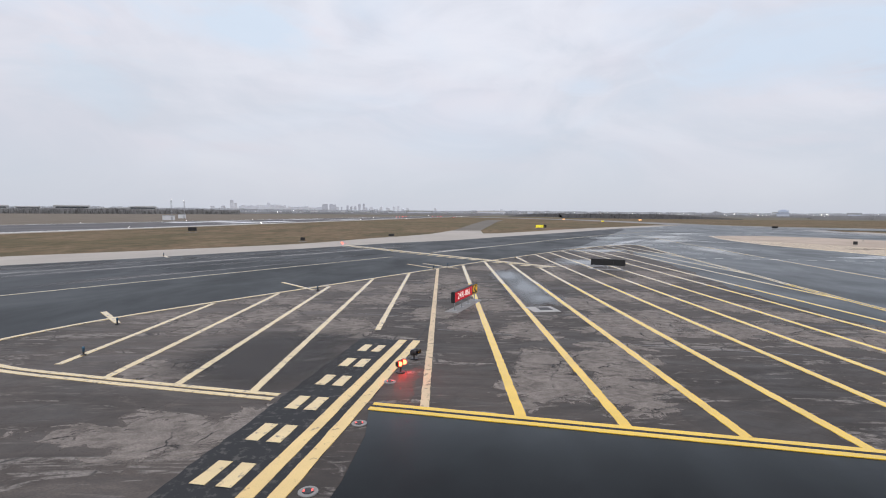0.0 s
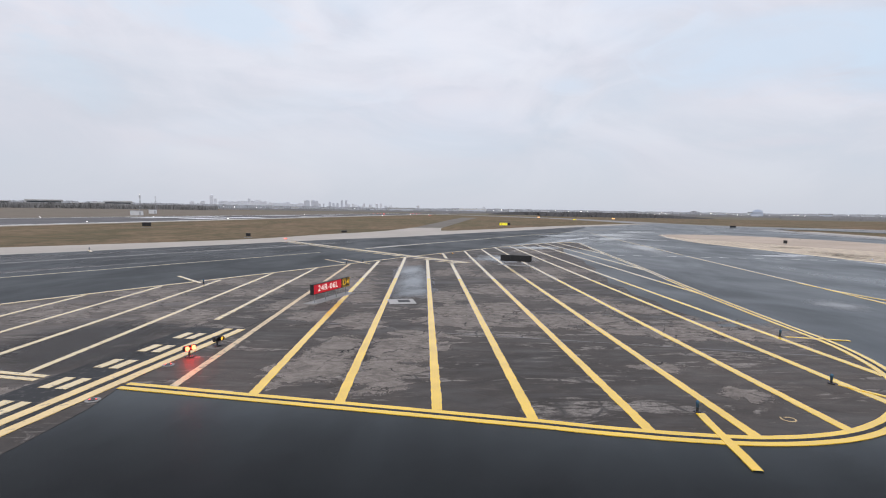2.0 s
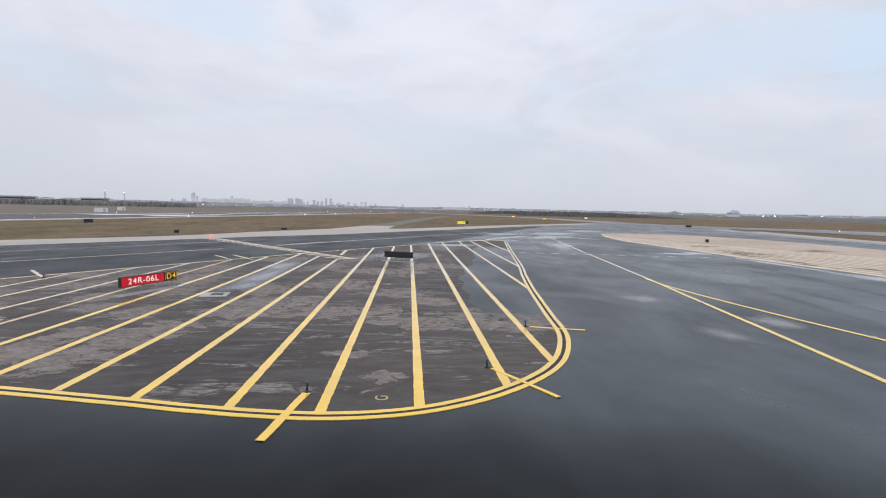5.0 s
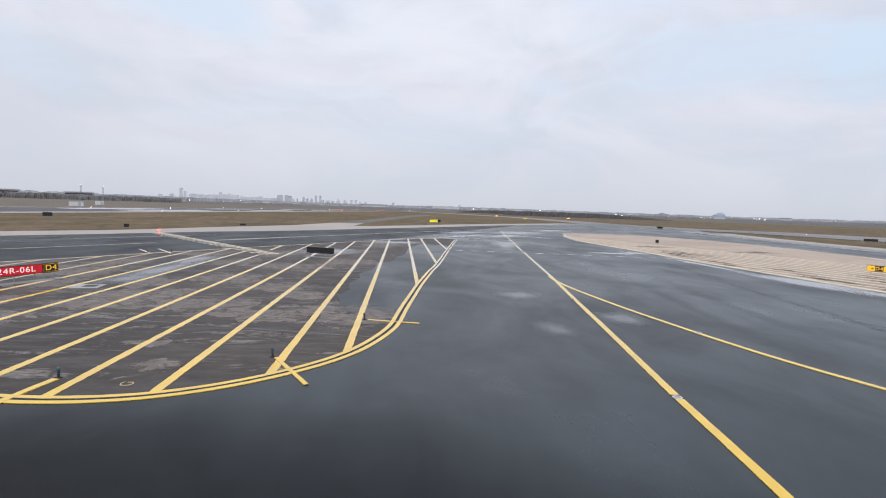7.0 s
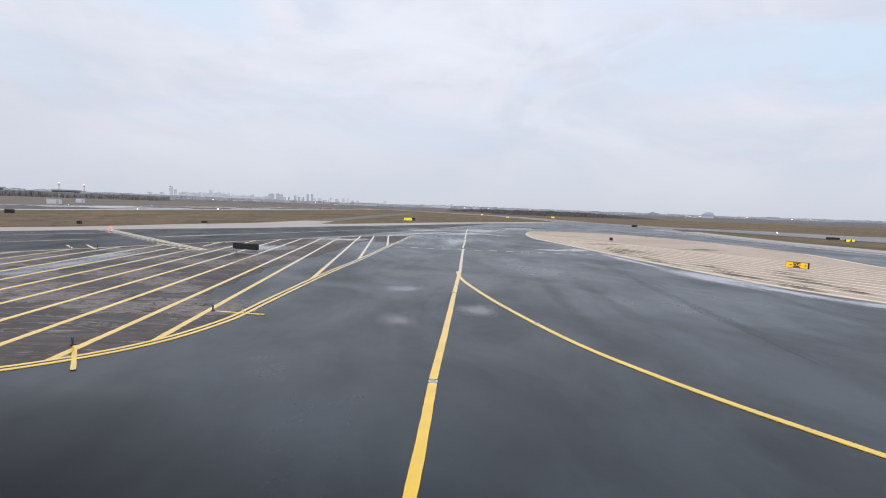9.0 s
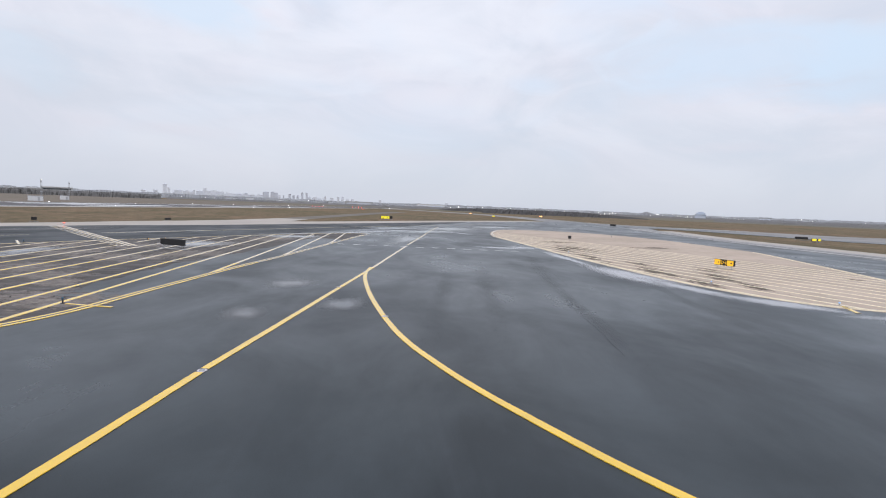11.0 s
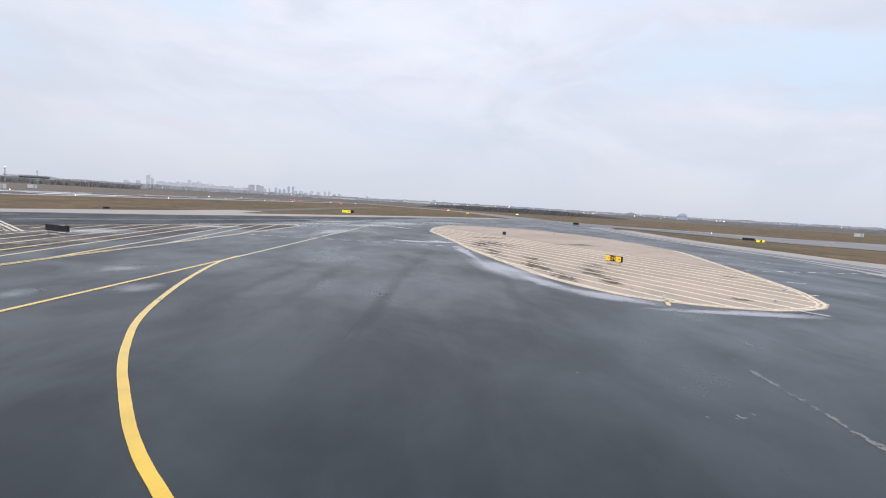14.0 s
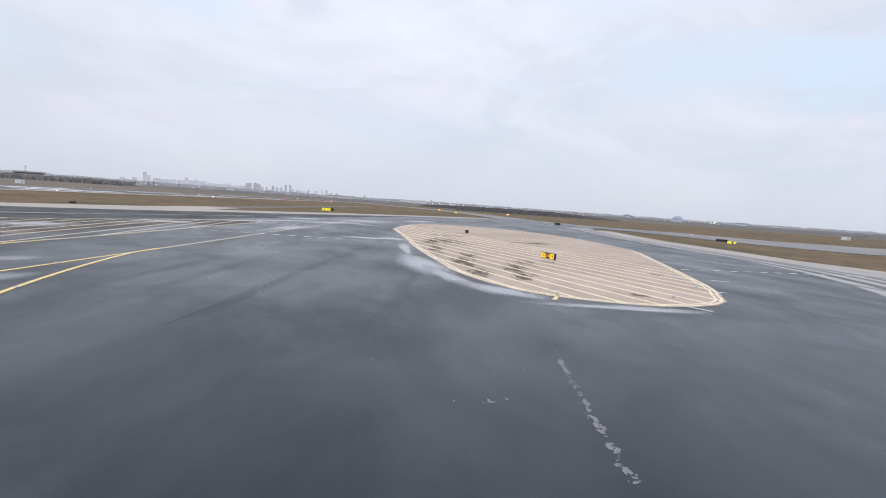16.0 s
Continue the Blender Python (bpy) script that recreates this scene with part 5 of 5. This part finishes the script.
def woods(name, label, b0, b1, dist, depth, elev, material=None, step=0.05, rows=9, rough=0.3):
    """Far woodland as one bumpy canopy. elev: the tops over the eye's level, in thousandths, at even bearings."""
    n = int((b1 - b0) / step)
    vs, fs = [], []
    grove = rng.uniform(0, 50)
    for j in range(rows):
        for i in range(n + 1):
            b = b0 + (b1 - b0) * i / n + rng.uniform(-0.4, 0.4) * step
            d = dist + depth * (j + rng.uniform(-0.35, 0.35)) / (rows - 1)
            top = np.interp(b, np.linspace(b0, b1, len(elev)), elev)
            h = 4.7 + top * d / 1000
            h *= 1 - rough * 0.5 + rough * 0.3 * rng.uniform(-1, 1) + rough * 0.9 * noise.noise((b * 1.1 + grove, j * 0.35, 1.0))
            if j == 0:
                h = -0.3
            elif j == 1:
                h *= 0.62
            p = far_place(b, d)
            vs.append((p.x, p.y, max(h, -0.3)))
    for j in range(rows - 1):
        for i in range(n):
            a = j * (n + 1) + i
            fs.append((a, a + 1, a + n + 2, a + n + 1))
    me = bpy.data.meshes.new(name)
    me.from_pydata(vs, [], fs)
    me.materials.append(material or M_WOODS)
    return tagged(new(name, me), label, "woods", kind="stuff")


M_SCRUB = concrete("grey_winter_scrub", (0.085, 0.079, 0.074), (0.125, 0.115, 0.106), (0.065, 0.061, 0.057))
M_THICKET = concrete("dark_bare_thicket", (0.062, 0.059, 0.058), (0.09, 0.085, 0.082), (0.048, 0.046, 0.046), 0.95, 0.1)
# Scrub ground is lightened to paint in haze growing with distance.
M_FIELD = concrete("haze_lightened_scrub_ground", (0.155, 0.142, 0.104), (0.195, 0.176, 0.132), (0.12, 0.11, 0.083), 0.95, 0.1)
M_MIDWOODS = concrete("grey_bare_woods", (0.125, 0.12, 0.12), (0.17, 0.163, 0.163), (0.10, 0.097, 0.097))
woods("thicket", "dark bare winter thicket beyond the distant taxiway", 6.5, 14, 860, 200, [-4.5, -0.5, 1.2, 1.6, 1.0], M_THICKET, 0.09, 9, 0.22)
woods("thicket", "dark bare winter thicket beyond the distant taxiway", 12, 29.5, 630, 260, [0.0, 1.4, 2.0, 1.6, 1.8, 0.6, -1.5, -4.0, -6.5], M_THICKET, 0.14, 10, 0.22)
woods("low_scrub", "low dark winter bushes beyond the taxiways", 24, 37, 1250, 450, [-1.4, -1.0, -0.6, -1.2, -1.0], M_SCRUB, 0.07, 10, 0.5)
woods("low_scrub", "low dark winter bushes beyond the far taxiway", 35, 62, 800, 450, [-3.0, -2.2, -1.8, -1.6, -2.0], M_SCRUB, 0.08, 12, 0.5)
woods("far_woods", "dark bare winter woods along the airfield's edge", -52, -22.2, 1100, 90, [4.4, 4.0, 5.2, 3.8, 4.6, 4.8, 4.0, 4.4, 3.8], None, 0.06, 8, 0.22)
woods("far_woods", "distant winter woods greyed by painted haze", -52, 8, 2400, 300, [7.2, 6.8, 7.6, 7.0, 6.4, 5.4, 5.2, 5.2], M_HAZEWOODS, 0.06, 7, 0.3)
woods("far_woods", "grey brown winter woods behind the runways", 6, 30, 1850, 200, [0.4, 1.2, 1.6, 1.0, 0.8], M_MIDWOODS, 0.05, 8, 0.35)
woods("far_woods", "low brown scrub behind the runways", 26, 58, 1800, 200, [0.8, 1.2, 0.6, 1.0, 0.4], M_MIDWOODS, 0.05, 8, 0.4)
woods("far_woods", "far horizon woods paled by painted haze", 2, 60, 2900, 400, [5.8, 6.2, 5.6, 5.0, 4.2, 4.0, 4.4, 4.6, 4.4], M_HAZEWOODS, 0.06, 7, 0.3)
woods("far_woods", "wooded mound over the far buildings, paled by painted haze", 26.9, 29.2, 2500, 120, [1.5, 4.6, 7.2, 5.0, 3.4, 1.5], M_HAZEWOODS, 0.04, 7, 0.15)
woods("far_woods", "low brown scrub beyond the runways", -22, 12, 1500, 150, [0.2, 0.8, 0.3, 1.0, 0.6], M_MIDWOODS, 0.05, 8, 0.4)
for i in range(130):
    b = 3 + 49 * ((i * 0.618 + 0.3) % 1.0)
    wide = random.uniform(0.08, 0.3) if i % 5 else random.uniform(0.3, 0.7)
    if b > 30 and i % 3:
        continue
    far_block("low_building", "low pale building beyond the airfield", "building", b, b + wide, random.uniform(0.6, 3.6) * (1.1 - b / 90), random.uniform(1850, 2700), random.choice((M_ROOFWHITE, M_HALL, M_HALL, M_HALL)),
              "low buildings", 14, random.choice(("white", "flat")))
for i in range(24):
    b = -19 + 22 * ((i * 0.618 + 0.1) % 1.0)
    far_block("low_building", "low pale building beyond the airfield", "building", b, b + random.uniform(0.15, 0.8), random.uniform(0.6, 3.4), random.uniform(1850, 2200), random.choice((M_ROOFWHITE, M_HALL)), "low buildings", 14, random.choice(("white", "flat")))
field = [tuple(far_place(v, 640 + 10 * max(0, 18 - v) + 50 * noise.noise((v * 0.2, 0.0, 0.0))).xy) for v in range(-19, 62, 2)] + [tuple(far_place(v, 1750).xy) for v in range(61, -20, -4)]
west = [(runway_x(v) - 64, v) for v in (-90, 300, 700, 1100)] + [(runway_x(1100) - 300, 1120), (-640, 1130), (-900, 900), (-1000, 500), (-900, 100), (-500, -90)]
# Grass greyed and paled: the haze lies in its colour.
M_HAZEFIELD = concrete("haze_paled_grass", (0.165, 0.141, 0.112), (0.225, 0.19, 0.155), (0.125, 0.108, 0.085), 0.95, 0.1)
slab("hazed_field", west, -0.05, 0.3, M_HAZEFIELD, "winter grass beyond the runway, paled by painted haze", "dry grass")
slab("scrub_field", field, -0.01, 0.3, M_FIELD, "rough brown winter scrub, lightened by painted haze", "scrub field")

M_CITYLAMP = lamp("lit_floodlamp", (1.0, 0.95, 0.88), 8)
p0 = far_place(15.5, 1550)
fl = thing("floodlight_mast", "lit floodlight mast at the far apron", "floodlight", p0.x, p0.y, -0.07, 0, "floodlight masts")
part("pole", tube(bmesh.new(), 0.25, 10, r2=0.15, n=8), M_STEEL, fl)
part("lamp", box(bmesh.new(), (1.0, 0.5, 0.5), (0, -0.3, 10.2), 0.1), M_CITYLAMP, fl, "glowing flood lamp")
for i in range(36):
    b = 6 + 40 * ((i * 0.618 + 0.11) % 1.0)
    if i % 3 == 0:
        b = random.choice((15.8, 18, 20, 29, 31.5, 32.6, 36, 36.8, 40)) + random.uniform(-0.8, 0.8)
    p = far_place(b, random.uniform(1480, 1640))
    copy_thing(fl, pose(p.x, p.y, random.uniform(-5.5, -0.2)))
for b in (31.2, 31.6, 31.9, 32.1, 32.5, 23.7, 24.1, 24.6, 25.2, 36.3, 36.6, 37.0):
    p = far_place(b, random.uniform(1380, 1450))
    copy_thing(fl, pose(p.x, p.y, random.uniform(-6.5, -4.5)))
for b in (-32.4, -28.9, -27.0, -21.6, -20.6, -18.4, -16.8, -8.2, -25.3, -23.1):
    p = far_place(b, 1340)
    copy_thing(fl, pose(p.x, p.y, random.uniform(-4, -0.5)))
